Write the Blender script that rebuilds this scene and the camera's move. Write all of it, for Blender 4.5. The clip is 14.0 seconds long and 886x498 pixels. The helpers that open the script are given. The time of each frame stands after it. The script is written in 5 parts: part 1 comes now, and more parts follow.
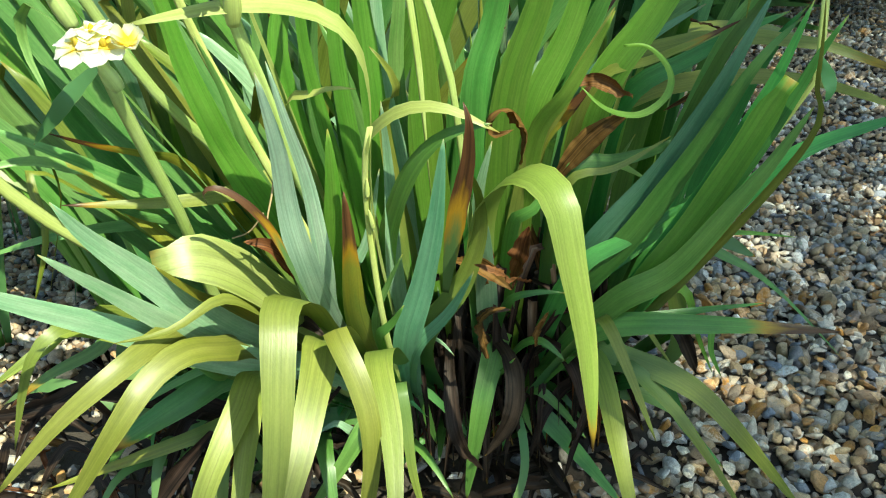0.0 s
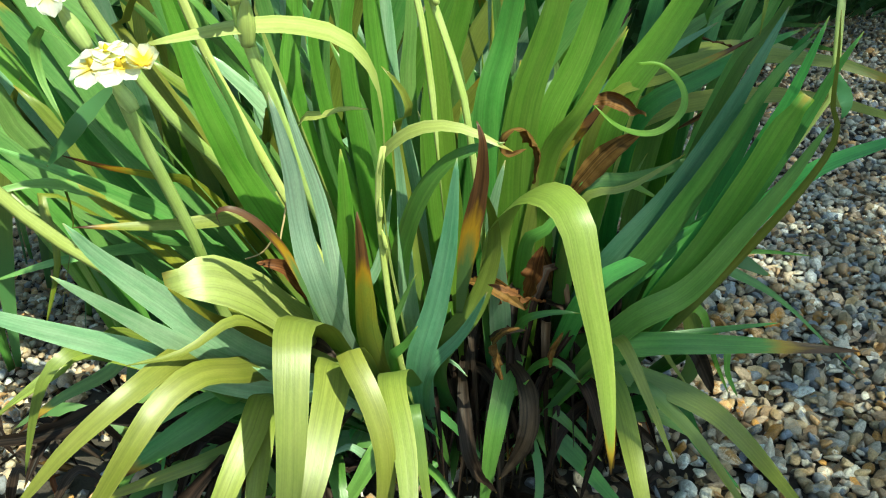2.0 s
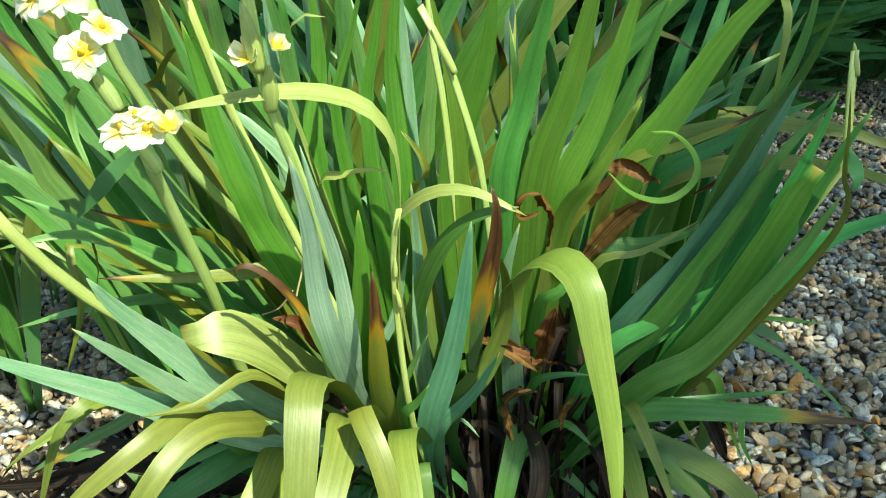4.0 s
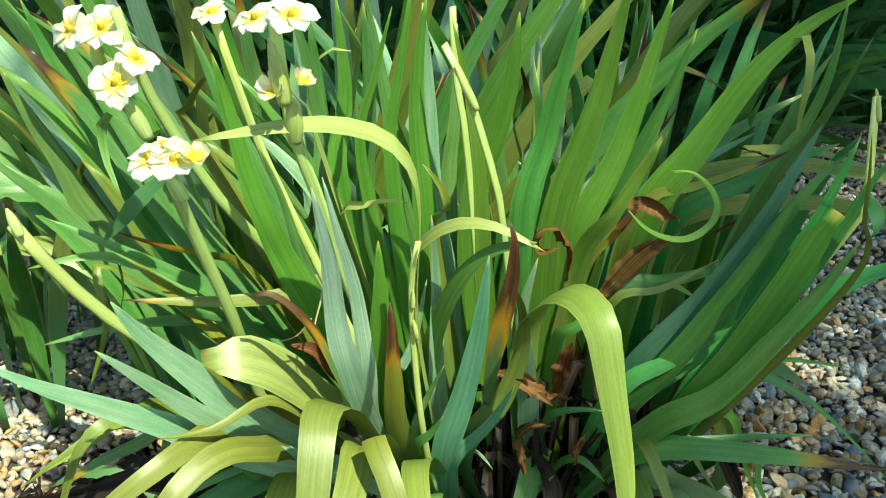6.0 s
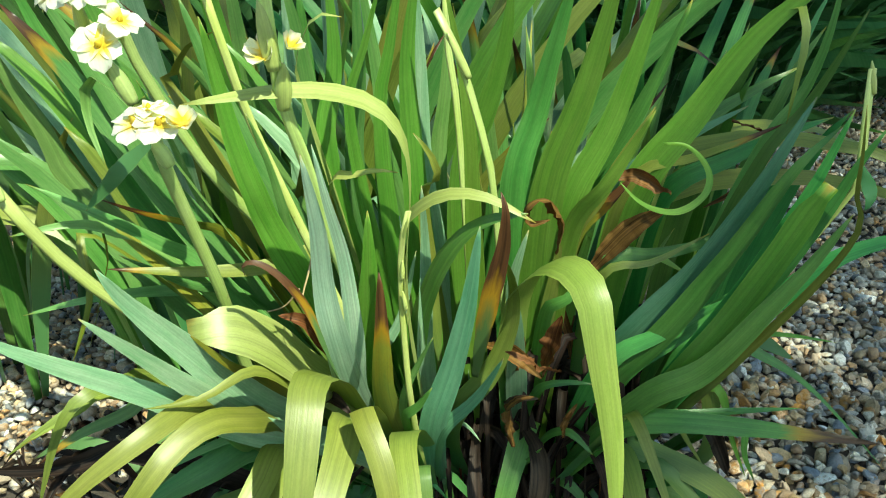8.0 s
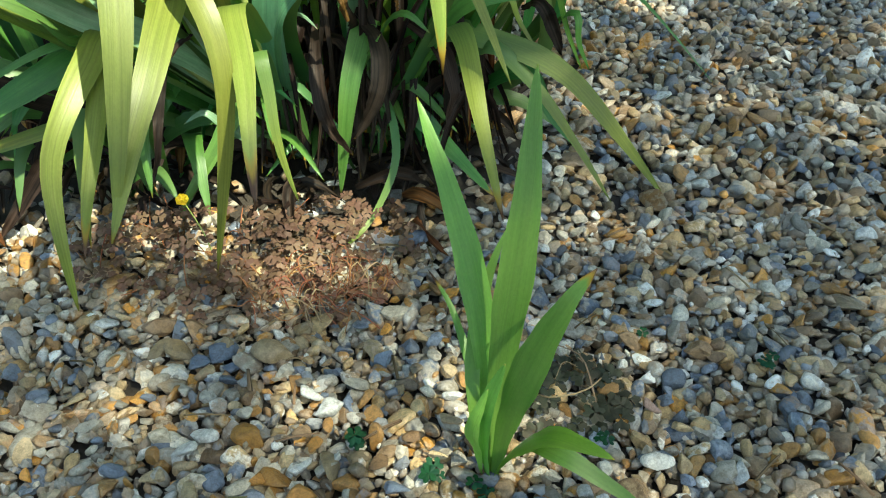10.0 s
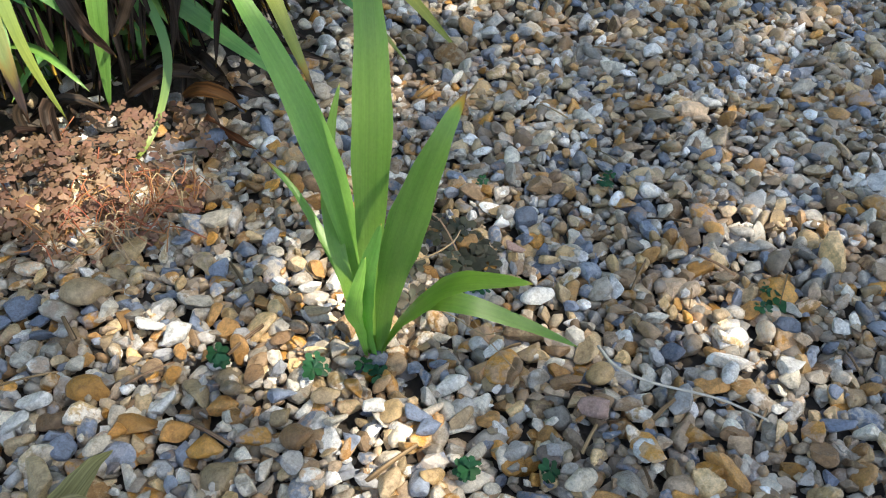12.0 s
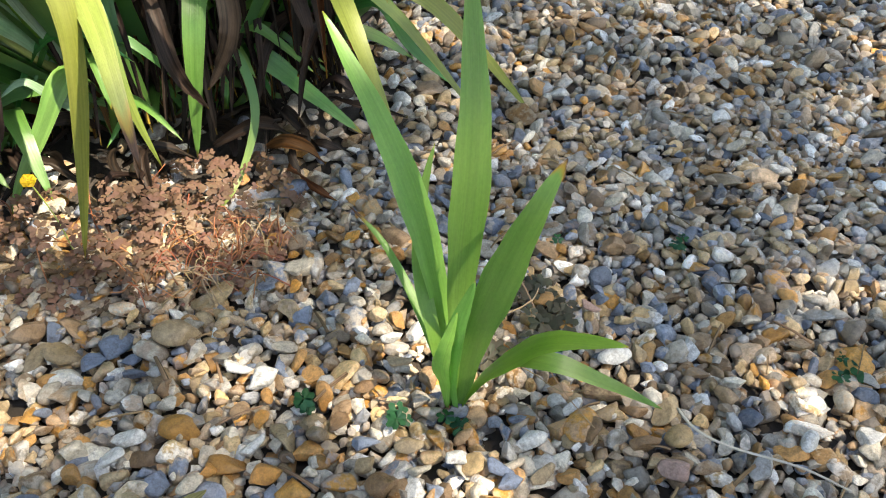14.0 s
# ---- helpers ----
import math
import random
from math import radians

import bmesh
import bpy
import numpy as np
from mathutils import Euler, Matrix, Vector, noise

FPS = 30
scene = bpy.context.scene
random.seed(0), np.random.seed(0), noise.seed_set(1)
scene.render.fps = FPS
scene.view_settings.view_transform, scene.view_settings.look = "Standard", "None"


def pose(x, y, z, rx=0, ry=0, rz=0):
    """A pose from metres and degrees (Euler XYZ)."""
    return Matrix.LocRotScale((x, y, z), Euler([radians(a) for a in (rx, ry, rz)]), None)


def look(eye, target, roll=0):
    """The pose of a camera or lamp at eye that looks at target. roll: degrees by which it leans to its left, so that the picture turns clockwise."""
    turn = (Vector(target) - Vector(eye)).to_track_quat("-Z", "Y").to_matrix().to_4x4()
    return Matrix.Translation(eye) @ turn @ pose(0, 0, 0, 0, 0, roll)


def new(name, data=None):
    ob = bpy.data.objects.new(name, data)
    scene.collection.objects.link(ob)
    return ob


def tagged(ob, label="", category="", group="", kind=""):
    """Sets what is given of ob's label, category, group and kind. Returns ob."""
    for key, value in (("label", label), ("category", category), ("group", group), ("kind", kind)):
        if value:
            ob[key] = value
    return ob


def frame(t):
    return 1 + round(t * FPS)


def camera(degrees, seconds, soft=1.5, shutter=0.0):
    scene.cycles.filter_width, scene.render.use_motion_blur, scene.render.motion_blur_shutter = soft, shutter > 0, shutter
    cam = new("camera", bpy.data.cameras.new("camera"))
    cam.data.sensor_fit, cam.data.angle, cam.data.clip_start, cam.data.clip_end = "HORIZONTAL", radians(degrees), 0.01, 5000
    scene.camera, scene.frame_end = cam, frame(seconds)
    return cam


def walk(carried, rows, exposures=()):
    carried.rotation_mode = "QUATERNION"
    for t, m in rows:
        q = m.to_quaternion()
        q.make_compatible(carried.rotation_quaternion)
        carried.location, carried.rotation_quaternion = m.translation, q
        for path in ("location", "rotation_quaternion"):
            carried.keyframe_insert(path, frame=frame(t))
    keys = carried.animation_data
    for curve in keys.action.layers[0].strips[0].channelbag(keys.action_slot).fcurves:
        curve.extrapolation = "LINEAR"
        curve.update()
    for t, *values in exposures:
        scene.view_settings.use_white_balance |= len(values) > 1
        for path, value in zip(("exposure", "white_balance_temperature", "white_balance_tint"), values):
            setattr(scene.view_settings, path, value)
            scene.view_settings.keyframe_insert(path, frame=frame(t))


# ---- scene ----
cam = camera(55.6, 14.0, soft=1.1)
PATH = [
    (0, (0.186, 0.204, 0.449), (0.005, 1.969, -0.474), -3.1),
    (0.5, (0.181, 0.199, 0.442), (-0.025, 1.978, -0.448), -3.5),
    (1, (0.184, 0.202, 0.445), (-0.022, 1.988, -0.433), -3.8),
    (1.5, (0.181, 0.205, 0.446), (-0.016, 1.989, -0.437), -3.7),
    (2, (0.182, 0.206, 0.446), (-0.015, 1.995, -0.427), -3.6),
    (2.5, (0.185, 0.208, 0.448), (-0.024, 1.997, -0.42), -3.3),
    (3, (0.186, 0.209, 0.45), (-0.045, 2.008, -0.392), -3.1),
    (3.5, (0.187, 0.208, 0.452), (-0.053, 2.023, -0.354), -2.8),
    (4, (0.189, 0.202, 0.455), (-0.066, 2.033, -0.309), -2.8),
    (4.2, (0.189, 0.204, 0.461), (-0.072, 2.035, -0.302), -2.6),
    (6.5, (0.194, 0.199, 0.461), (-0.126, 2.045, -0.24), -1.8),
    (7, (0.191, 0.205, 0.459), (-0.114, 2.047, -0.258), -1.5),
    (7.2, (0.191, 0.205, 0.459), (-0.113, 2.048, -0.257), -1.4),
    (9.3, (0.19, 0.17, 0.409), (0.032, 1.895, -0.59), -0.2),
    (9.5, (0.2, 0.16, 0.389), (0.083, 1.858, -0.661), -0.5),
    (10, (0.224, 0.135, 0.335), (0.211, 1.758, -0.834), -1.5),
    (10.2, (0.229, 0.12, 0.32), (0.247, 1.724, -0.874), -2.0),
    (10.5, (0.23, 0.112, 0.313), (0.28, 1.685, -0.922), -2.4),
    (11, (0.229, 0.109, 0.313), (0.331, 1.663, -0.942), -2.3),
    (11.5, (0.221, 0.12, 0.314), (0.533, 1.618, -0.974), -1.0),
    (12, (0.182, 0.155, 0.292), (0.705, 1.559, -1.033), -1.0),
    (12.5, (0.157, 0.162, 0.296), (0.738, 1.55, -1.022), -1.1),
    (13, (0.154, 0.162, 0.298), (0.738, 1.584, -0.981), -0.8),
    (13.5, (0.155, 0.159, 0.299), (0.712, 1.607, -0.964), -0.6),
    (14, (0.157, 0.157, 0.303), (0.633, 1.655, -0.934), -0.6),
]
EXPOSURES = [(0, 0.78, 6850, -11), (0.5, 0.74, 6850, -14), (1, 0.70, 6750, -25), (1.5, 0.70, 6800, -20), (2, 0.70, 6850, -16), (7.2, 0.68, 6800, -17),
             (9.5, 0.60, 6850, -14), (10, 0.86, 7000, -10), (10.5, 1.06, 7650, 9), (11.5, 1.12, 7050, 8), (12.5, 1.25, 7050, 8), (13.5, 1.27, 7300, 8), (14, 1.22, 7400, 9)]
walk(cam, [(t, look(eye, target, roll)) for t, eye, target, roll in PATH], EXPOSURES)

# ---- light: clear sky and one sun, high behind the viewer ----
SUN_HEIGHT, SUN_SIDE = 53.0, 132.0          # elevation; compass bearing from which it shines (0 = +y, 90 = +x)
world = bpy.data.worlds.new("sky")
scene.world = world
world.use_nodes = True
sky = world.node_tree.nodes.new("ShaderNodeTexSky")
sky.sky_type, sky.sun_disc = "NISHITA", False
sky.sun_elevation, sky.sun_rotation = radians(SUN_HEIGHT), radians(SUN_SIDE)
world.node_tree.links.new(sky.outputs[0], world.node_tree.nodes["Background"].inputs[0])
world.node_tree.nodes["Background"].inputs[1].default_value = 0.14
sun = new("sun", bpy.data.lights.new("sun", "SUN"))
sun.data.energy, sun.data.angle, sun.data.color = 5.0, radians(0.5), (1.0, 0.93, 0.82)
to_sun = Vector((math.cos(radians(SUN_HEIGHT)) * math.sin(radians(SUN_SIDE)),
                 math.cos(radians(SUN_HEIGHT)) * math.cos(radians(SUN_SIDE)), math.sin(radians(SUN_HEIGHT))))
sun.matrix_world = look(to_sun * 10, (0, 0, 0))


# ---- materials ----
def nodes_of(name):
    m = bpy.data.materials.new(name)
    m.use_nodes = True
    t = m.node_tree
    return m, t, t.nodes["Principled BSDF"], t.nodes["Material Output"]


def add(t, kind, **values):
    n = t.nodes.new(kind)
    for key, value in values.items():
        if key in ("operation", "blend_type", "data_type", "attribute_name", "vector_type"):
            setattr(n, key, value)
        else:
            n.inputs[key].default_value = value
    return n


def mix(t, fac, a, b, blend="MIX"):
    n = t.nodes.new("ShaderNodeMix")
    n.data_type, n.blend_type = "RGBA", blend
    for slot, v in ((0, fac), (6, a), (7, b)):
        if hasattr(v, "is_linked"):
            t.links.new(v, n.inputs[slot])
        else:
            n.inputs[slot].default_value = (*v, 1) if isinstance(v, tuple) else v
    return n.outputs[2]


def maths(t, op, a, b=0.0, c=0.0):
    n = t.nodes.new("ShaderNodeMath")
    n.operation = op
    for slot, v in ((0, a), (1, b), (2, c)):
        if hasattr(v, "is_linked"):
            t.links.new(v, n.inputs[slot])
        else:
            n.inputs[slot].default_value = v
    return n.outputs[0]


def ramp(t, fac, stops, step=False):
    n = t.nodes.new("ShaderNodeValToRGB")
    n.color_ramp.interpolation = "CONSTANT" if step else "LINEAR"
    while len(n.color_ramp.elements) < len(stops):
        n.color_ramp.elements.new(0.5)
    for e, (at, col) in zip(n.color_ramp.elements, stops):
        e.position, e.color = at, (*col, 1)
    t.links.new(fac, n.inputs[0])
    return n.outputs[0]


def noise_at(t, vector, scale, detail=3.0, rough=0.6):
    n = add(t, "ShaderNodeTexNoise", Scale=scale, Detail=detail, Roughness=rough)
    t.links.new(vector, n.inputs["Vector"])
    return n.outputs["Fac"]


def bump(t, bsdf, height, strength, distance):
    n = add(t, "ShaderNodeBump", Strength=strength, Distance=distance)
    t.links.new(height, n.inputs["Height"])
    t.links.new(n.outputs[0], bsdf.inputs["Normal"])
    return n.outputs[0]


def leaf_material(name, base, other, rough=0.40, thin=0.32, yellow=(0.42, 0.28, 0.03), brown=(0.12, 0.052, 0.02), vein=0.6, through_tint=(1.05, 1.12, 0.45), foot=None):
    """A strap leaf with fine lengthwise veins; its tip or whole length withers with the mesh's 'age'."""
    m, t, bsdf, out = nodes_of(name)
    grain = add(t, "ShaderNodeAttribute", attribute_name="grain")
    info = t.nodes.new("ShaderNodeObjectInfo")
    shift = add(t, "ShaderNodeVectorMath", operation="ADD")
    t.links.new(grain.outputs["Vector"], shift.inputs[0])
    t.links.new(info.outputs["Random"], shift.inputs[1])

    def stretched(x, y):
        n = add(t, "ShaderNodeVectorMath", operation="MULTIPLY")
        t.links.new(shift.outputs[0], n.inputs[0])
        n.inputs[1].default_value = (x, y, 1)
        return n.outputs[0]

    veins = noise_at(t, stretched(1500, 5), 1.0, 2.0)                  # parallel veins under a millimetre apart
    ribs = noise_at(t, stretched(430, 4), 1.0, 1.0)
    patches = noise_at(t, stretched(70, 26), 1.0, 4.0, 0.65)
    cells = noise_at(t, stretched(900, 500), 1.0, 3.0, 0.7)
    colour = mix(t, ramp(t, patches, [(0.25, (0,) * 3), (0.8, (1,) * 3)]), base, other)
    dark = ramp(t, maths(t, "MULTIPLY_ADD", ribs, 0.5, maths(t, "MULTIPLY", veins, 0.5)), [(0.36, (1 - vein * 0.38,) * 3), (0.60, (1.06,) * 3)])
    colour = mix(t, 1.0, colour, dark, "MULTIPLY")
    colour = mix(t, 1.0, colour, ramp(t, cells, [(0.3, (0.92,) * 3), (0.7, (1.05,) * 3)]), "MULTIPLY")
    apart = t.nodes.new("ShaderNodeSeparateXYZ")
    t.links.new(grain.outputs["Vector"], apart.inputs[0])
    if foot:                                                           # the blade is greener near the ground
        colour = mix(t, ramp(t, apart.outputs["Y"], [(0.12, (1,) * 3), (0.24, (0,) * 3)]), colour, foot)
    margin = ramp(t, apart.outputs["Z"], [(0.93, (0,) * 3), (1.0, (0.28 if rough < 0.45 else 0.0,) * 3)])
    colour = mix(t, margin, colour, (min(0.8, other[0] * 1.2 + 0.05), min(0.8, other[1] * 1.2 + 0.05), min(0.7, other[2] * 1.2 + 0.02)))
    own = maths(t, "FRACT", maths(t, "ADD", info.outputs["Random"], t.nodes.new("ShaderNodeNewGeometry").outputs["Random Per Island"]))
    tone = add(t, "ShaderNodeHueSaturation")
    t.links.new(maths(t, "MULTIPLY_ADD", own, 0.035, 0.482), tone.inputs["Hue"])
    t.links.new(maths(t, "MULTIPLY_ADD", maths(t, "FRACT", maths(t, "MULTIPLY", own, 17.3)), 0.40, 0.80), tone.inputs["Value"])
    t.links.new(colour, tone.inputs["Color"])
    age = add(t, "ShaderNodeAttribute", attribute_name="age")
    worn = maths(t, "ADD", age.outputs["Fac"], maths(t, "MULTIPLY_ADD", patches, 0.6, -0.3))
    spots = noise_at(t, shift.outputs[0], 140, 2.0)
    speck = ramp(t, spots, [(0.68, (0, 0, 0)), (0.75, (1, 1, 1))])
    colour = mix(t, ramp(t, worn, [(0.25, (0,) * 3), (0.5, (1,) * 3)]), tone.outputs[0], yellow)
    streak = maths(t, "MULTIPLY_ADD", ribs, 0.6, maths(t, "MULTIPLY", patches, 0.4))
    withered = mix(t, ramp(t, streak, [(0.36, (0,) * 3), (0.64, (1,) * 3)]), tuple(v * 0.35 for v in brown), tuple(min(0.8, v * 1.3) for v in brown))
    colour = mix(t, ramp(t, worn, [(0.5, (0,) * 3), (0.72, (1,) * 3)]), colour, withered)
    colour = mix(t, maths(t, "MULTIPLY", speck, 0.45), colour, brown)
    t.links.new(colour, bsdf.inputs["Base Color"])
    t.links.new(maths(t, "MULTIPLY_ADD", cells, 0.16, rough - 0.08), bsdf.inputs["Roughness"])
    bsdf.inputs["Specular IOR Level"].default_value = 0.6 if rough < 0.45 else 0.2
    normal = bump(t, bsdf, maths(t, "ADD", maths(t, "ADD", veins, ribs), maths(t, "MULTIPLY", cells, 0.6)), 0.22, 0.0003)
    glow = add(t, "ShaderNodeBsdfTranslucent")
    t.links.new(mix(t, 1.0, colour, through_tint, "MULTIPLY"), glow.inputs["Color"])
    t.links.new(normal, glow.inputs["Normal"])
    both = t.nodes.new("ShaderNodeMixShader")
    both.inputs[0].default_value = thin
    t.links.new(bsdf.outputs[0], both.inputs[1])
    t.links.new(glow.outputs[0], both.inputs[2])
    t.links.new(both.outputs[0], out.inputs["Surface"])
    return m


lime = leaf_material("lime_leaf", (0.24, 0.31, 0.045), (0.36, 0.40, 0.09), through_tint=(1.1, 1.08, 0.45), foot=(0.10, 0.27, 0.09))
pale = leaf_material("pale_leaf", (0.37, 0.44, 0.10), (0.53, 0.57, 0.21), through_tint=(1.05, 1.08, 0.5), foot=(0.14, 0.30, 0.10))
green = leaf_material("green_leaf", (0.09, 0.26, 0.045), (0.19, 0.38, 0.09), 0.34)
# lighter copy of the green leaf; sunlight on the left side is in its colour
lit_green = leaf_material("lit_green_leaf", (0.13, 0.32, 0.07), (0.28, 0.46, 0.145), 0.34, 0.3)
deep = leaf_material("deep_green_leaf", (0.065, 0.27, 0.055), (0.14, 0.40, 0.10), 0.34)
# darker copy of the glaucous leaf, with shade put into its colour
shaded_glaucous = leaf_material("shaded_glaucous_leaf", (0.085, 0.26, 0.13), (0.20, 0.40, 0.24), 0.34, 0.25)
glaucous = leaf_material("glaucous_leaf", (0.19, 0.40, 0.20), (0.45, 0.60, 0.40), 0.33, 0.2)
# waxy bloom, made whiter by sunlight put into the colour
lit_waxy = leaf_material("lit_waxy_leaf", (0.29, 0.48, 0.33), (0.52, 0.67, 0.50), 0.36, 0.2, vein=0.9)
fresh = leaf_material("fresh_leaf", (0.14, 0.33, 0.035), (0.24, 0.42, 0.07), 0.38)
spring = leaf_material("spring_leaf", (0.26, 0.48, 0.05), (0.37, 0.57, 0.10), 0.38, 0.45, vein=0.3)
yellowing = leaf_material("yellowing_leaf", (0.36, 0.33, 0.035), (0.17, 0.27, 0.04), 0.42, yellow=(0.48, 0.27, 0.02), brown=(0.15, 0.065, 0.025), foot=(0.13, 0.27, 0.08))
dead = leaf_material("dead_leaf", (0.15, 0.062, 0.02), (0.40, 0.20, 0.07), 0.55, 0.35, vein=2.0, through_tint=(1.5, 0.9, 0.3))
# dead brown leaves, darkened further: the shade of the foot is in their colour
shade_dead = leaf_material("shade_dead_leaf", (0.012, 0.008, 0.006), (0.075, 0.048, 0.034), 0.55, 0.04, vein=2.4)
seedling_green = leaf_material("seedling_leaf", (0.19, 0.44, 0.075), (0.30, 0.55, 0.13), 0.36, 0.42, vein=0.3)
stem_green = leaf_material("stem_green", (0.42, 0.54, 0.12), (0.56, 0.65, 0.26), 0.42, 0.03)
bronze = leaf_material("bronze_leaf", (0.16, 0.09, 0.06), (0.29, 0.185, 0.13), 0.5, 0.25, vein=0.3)
dusky = leaf_material("dusky_leaf", (0.05, 0.07, 0.045), (0.12, 0.09, 0.06), 0.5, 0.25)
clover_green = leaf_material("clover_leaf", (0.015, 0.075, 0.035), (0.03, 0.115, 0.045), 0.5, 0.25)
shrub_green = leaf_material("shrub_leaf", (0.065, 0.18, 0.075), (0.115, 0.26, 0.10), 0.45, 0.3)
petal_cream = leaf_material("petal_cream", (0.78, 0.77, 0.66), (0.84, 0.83, 0.76), 0.55, 0.35,
                            yellow=(0.82, 0.62, 0.10), brown=(0.78, 0.50, 0.03), vein=0.15)
red_stem = leaf_material("red_stem", (0.34, 0.10, 0.045), (0.50, 0.25, 0.12), 0.5, 0.1)
straw = leaf_material("straw", (0.40, 0.25, 0.13), (0.56, 0.42, 0.26), 0.7, 0.05, vein=1.2)
dry_olive = leaf_material("dry_olive_leaf", (0.24, 0.20, 0.075), (0.40, 0.36, 0.17), 0.6, 0.1, vein=1.4)


russet = leaf_material("russet_leaf", (0.24, 0.11, 0.075), (0.40, 0.24, 0.17), 0.5, 0.3, vein=0.3)
pale_twig = leaf_material("pale_twig", (0.55, 0.48, 0.40), (0.68, 0.62, 0.54), 0.7, 0.0)
bark = leaf_material("dry_bark", (0.20, 0.12, 0.06), (0.42, 0.30, 0.17), 0.8, 0.0, vein=2.2)


def stone_material(name, tone=None):
    """Flint: a mixed lot by chance, or one stone of the given tone; veins, speckle and a dull sheen."""
    m, t, bsdf, out = nodes_of(name)
    geo, info = t.nodes.new("ShaderNodeNewGeometry"), t.nodes.new("ShaderNodeObjectInfo")
    own = maths(t, "FRACT", maths(t, "ADD", geo.outputs["Random Per Island"], info.outputs["Random"]))
    place = t.nodes.new("ShaderNodeTexCoord").outputs["Object"]
    hues = [(0.0, (0.50, 0.37, 0.21)), (0.10, (0.43, 0.39, 0.33)), (0.18, (0.45, 0.235, 0.075)), (0.27, (0.22, 0.25, 0.31)),
            (0.34, (0.70, 0.64, 0.53)), (0.44, (0.31, 0.20, 0.11)), (0.52, (0.56, 0.49, 0.39)), (0.60, (0.57, 0.39, 0.19)),
            (0.69, (0.17, 0.20, 0.26)), (0.75, (0.58, 0.29, 0.065)), (0.82, (0.80, 0.77, 0.72)), (0.90, (0.44, 0.32, 0.21))]
    fine, wide, mottle = noise_at(t, place, 1100, 4.0, 0.7), noise_at(t, place, 110, 2.0), noise_at(t, place, 330, 5.0, 0.7)
    if tone:
        colour = mix(t, ramp(t, wide, [(0.45, (0,) * 3), (0.7, (1,) * 3)]), tone, tuple(v * 0.72 for v in tone))
    else:
        colour = ramp(t, own, hues, step=True)
        second = ramp(t, maths(t, "FRACT", maths(t, "MULTIPLY", own, 7.31)), hues)
        some = maths(t, "GREATER_THAN", maths(t, "FRACT", maths(t, "MULTIPLY", own, 31.7)), 0.55)       # nearly half have a rind or stain
        rind = ramp(t, maths(t, "MULTIPLY_ADD", mottle, 0.45, maths(t, "MULTIPLY", wide, 0.55)), [(0.47, (0,) * 3), (0.53, (0.7,) * 3)])
        colour = mix(t, maths(t, "MULTIPLY", rind, some), colour, second)
        lot = maths(t, "FRACT", maths(t, "MULTIPLY", own, 57.3))
        colour = mix(t, 1.0, colour, ramp(t, lot, [(0.0, (0.55,) * 3), (1.0, (1.40,) * 3)]), "MULTIPLY")
    bloom = ramp(t, mottle, [(0.34, (0.62, 0.58, 0.53)), (0.50, (1.0,) * 3), (0.68, (1.28, 1.27, 1.24))])
    colour = mix(t, 1.0, colour, bloom, "MULTIPLY")
    colour = mix(t, 1.0, colour, ramp(t, fine, [(0.3, (0.74,) * 3), (0.7, (1.18,) * 3)]), "MULTIPLY")
    worn = ramp(t, geo.outputs["Pointiness"], [(0.56, (0,) * 3), (0.72, (0.25,) * 3)])                   # chalky broken edges
    colour = mix(t, worn, colour, (0.74, 0.70, 0.64))
    t.links.new(colour, bsdf.inputs["Base Color"])
    t.links.new(maths(t, "MULTIPLY_ADD", mottle, 0.5, 0.14), bsdf.inputs["Roughness"])
    bsdf.inputs["Specular IOR Level"].default_value = 0.5
    bump(t, bsdf, maths(t, "ADD", maths(t, "ADD", fine, mottle), wide), 0.6, 0.0012)
    return m


def soil_material():
    m, t, bsdf, out = nodes_of("gritty_soil")
    place = t.nodes.new("ShaderNodeTexCoord").outputs["Object"]
    fine, wide = noise_at(t, place, 260, 6.0, 0.7), noise_at(t, place, 9, 4.0)
    colour = mix(t, fine, (0.022, 0.015, 0.010), (0.09, 0.068, 0.05))
    colour = mix(t, maths(t, "MULTIPLY", wide, 0.5), colour, (0.11, 0.10, 0.09))
    t.links.new(colour, bsdf.inputs["Base Color"])
    bsdf.inputs["Roughness"].default_value = 0.9
    bump(t, bsdf, fine, 0.8, 0.004)
    return m


stone, soil = stone_material("flint_gravel"), soil_material()
white = stone_material("white_flint", (0.72, 0.70, 0.66))
cream = stone_material("cream_flint", (0.62, 0.54, 0.42))
tan = stone_material("tan_flint", (0.44, 0.32, 0.19))
brown_stone = stone_material("brown_flint", (0.28, 0.16, 0.075))
orange = stone_material("orange_flint", (0.52, 0.25, 0.06))
pink = stone_material("pink_flint", (0.42, 0.27, 0.22))
grey = stone_material("grey_flint", (0.42, 0.40, 0.38))
blue = stone_material("blue_flint", (0.20, 0.24, 0.33))


# ---- mesh helpers ----
def mesh_object(name, verts, faces, material, parent=None, label="", grain=None, age=None):
    me = bpy.data.meshes.new(name)
    me.from_pydata(verts.tolist() if hasattr(verts, "tolist") else verts, [], faces.tolist() if hasattr(faces, "tolist") else faces)
    me.polygons.foreach_set("use_smooth", [True] * len(me.polygons))
    if grain is not None:
        me.attributes.new("grain", "FLOAT_VECTOR", "POINT").data.foreach_set("vector", np.asarray(grain, float).ravel())
    if age is not None:
        me.attributes.new("age", "FLOAT", "POINT").data.foreach_set("value", np.asarray(age, float))
    me.materials.append(material)
    me.update()
    ob = new(name, me)
    if parent is not None:
        ob.parent = parent
        ob.matrix_parent_inverse = parent.matrix_basis.inverted()
    if label:
        ob["label"] = label
    return ob


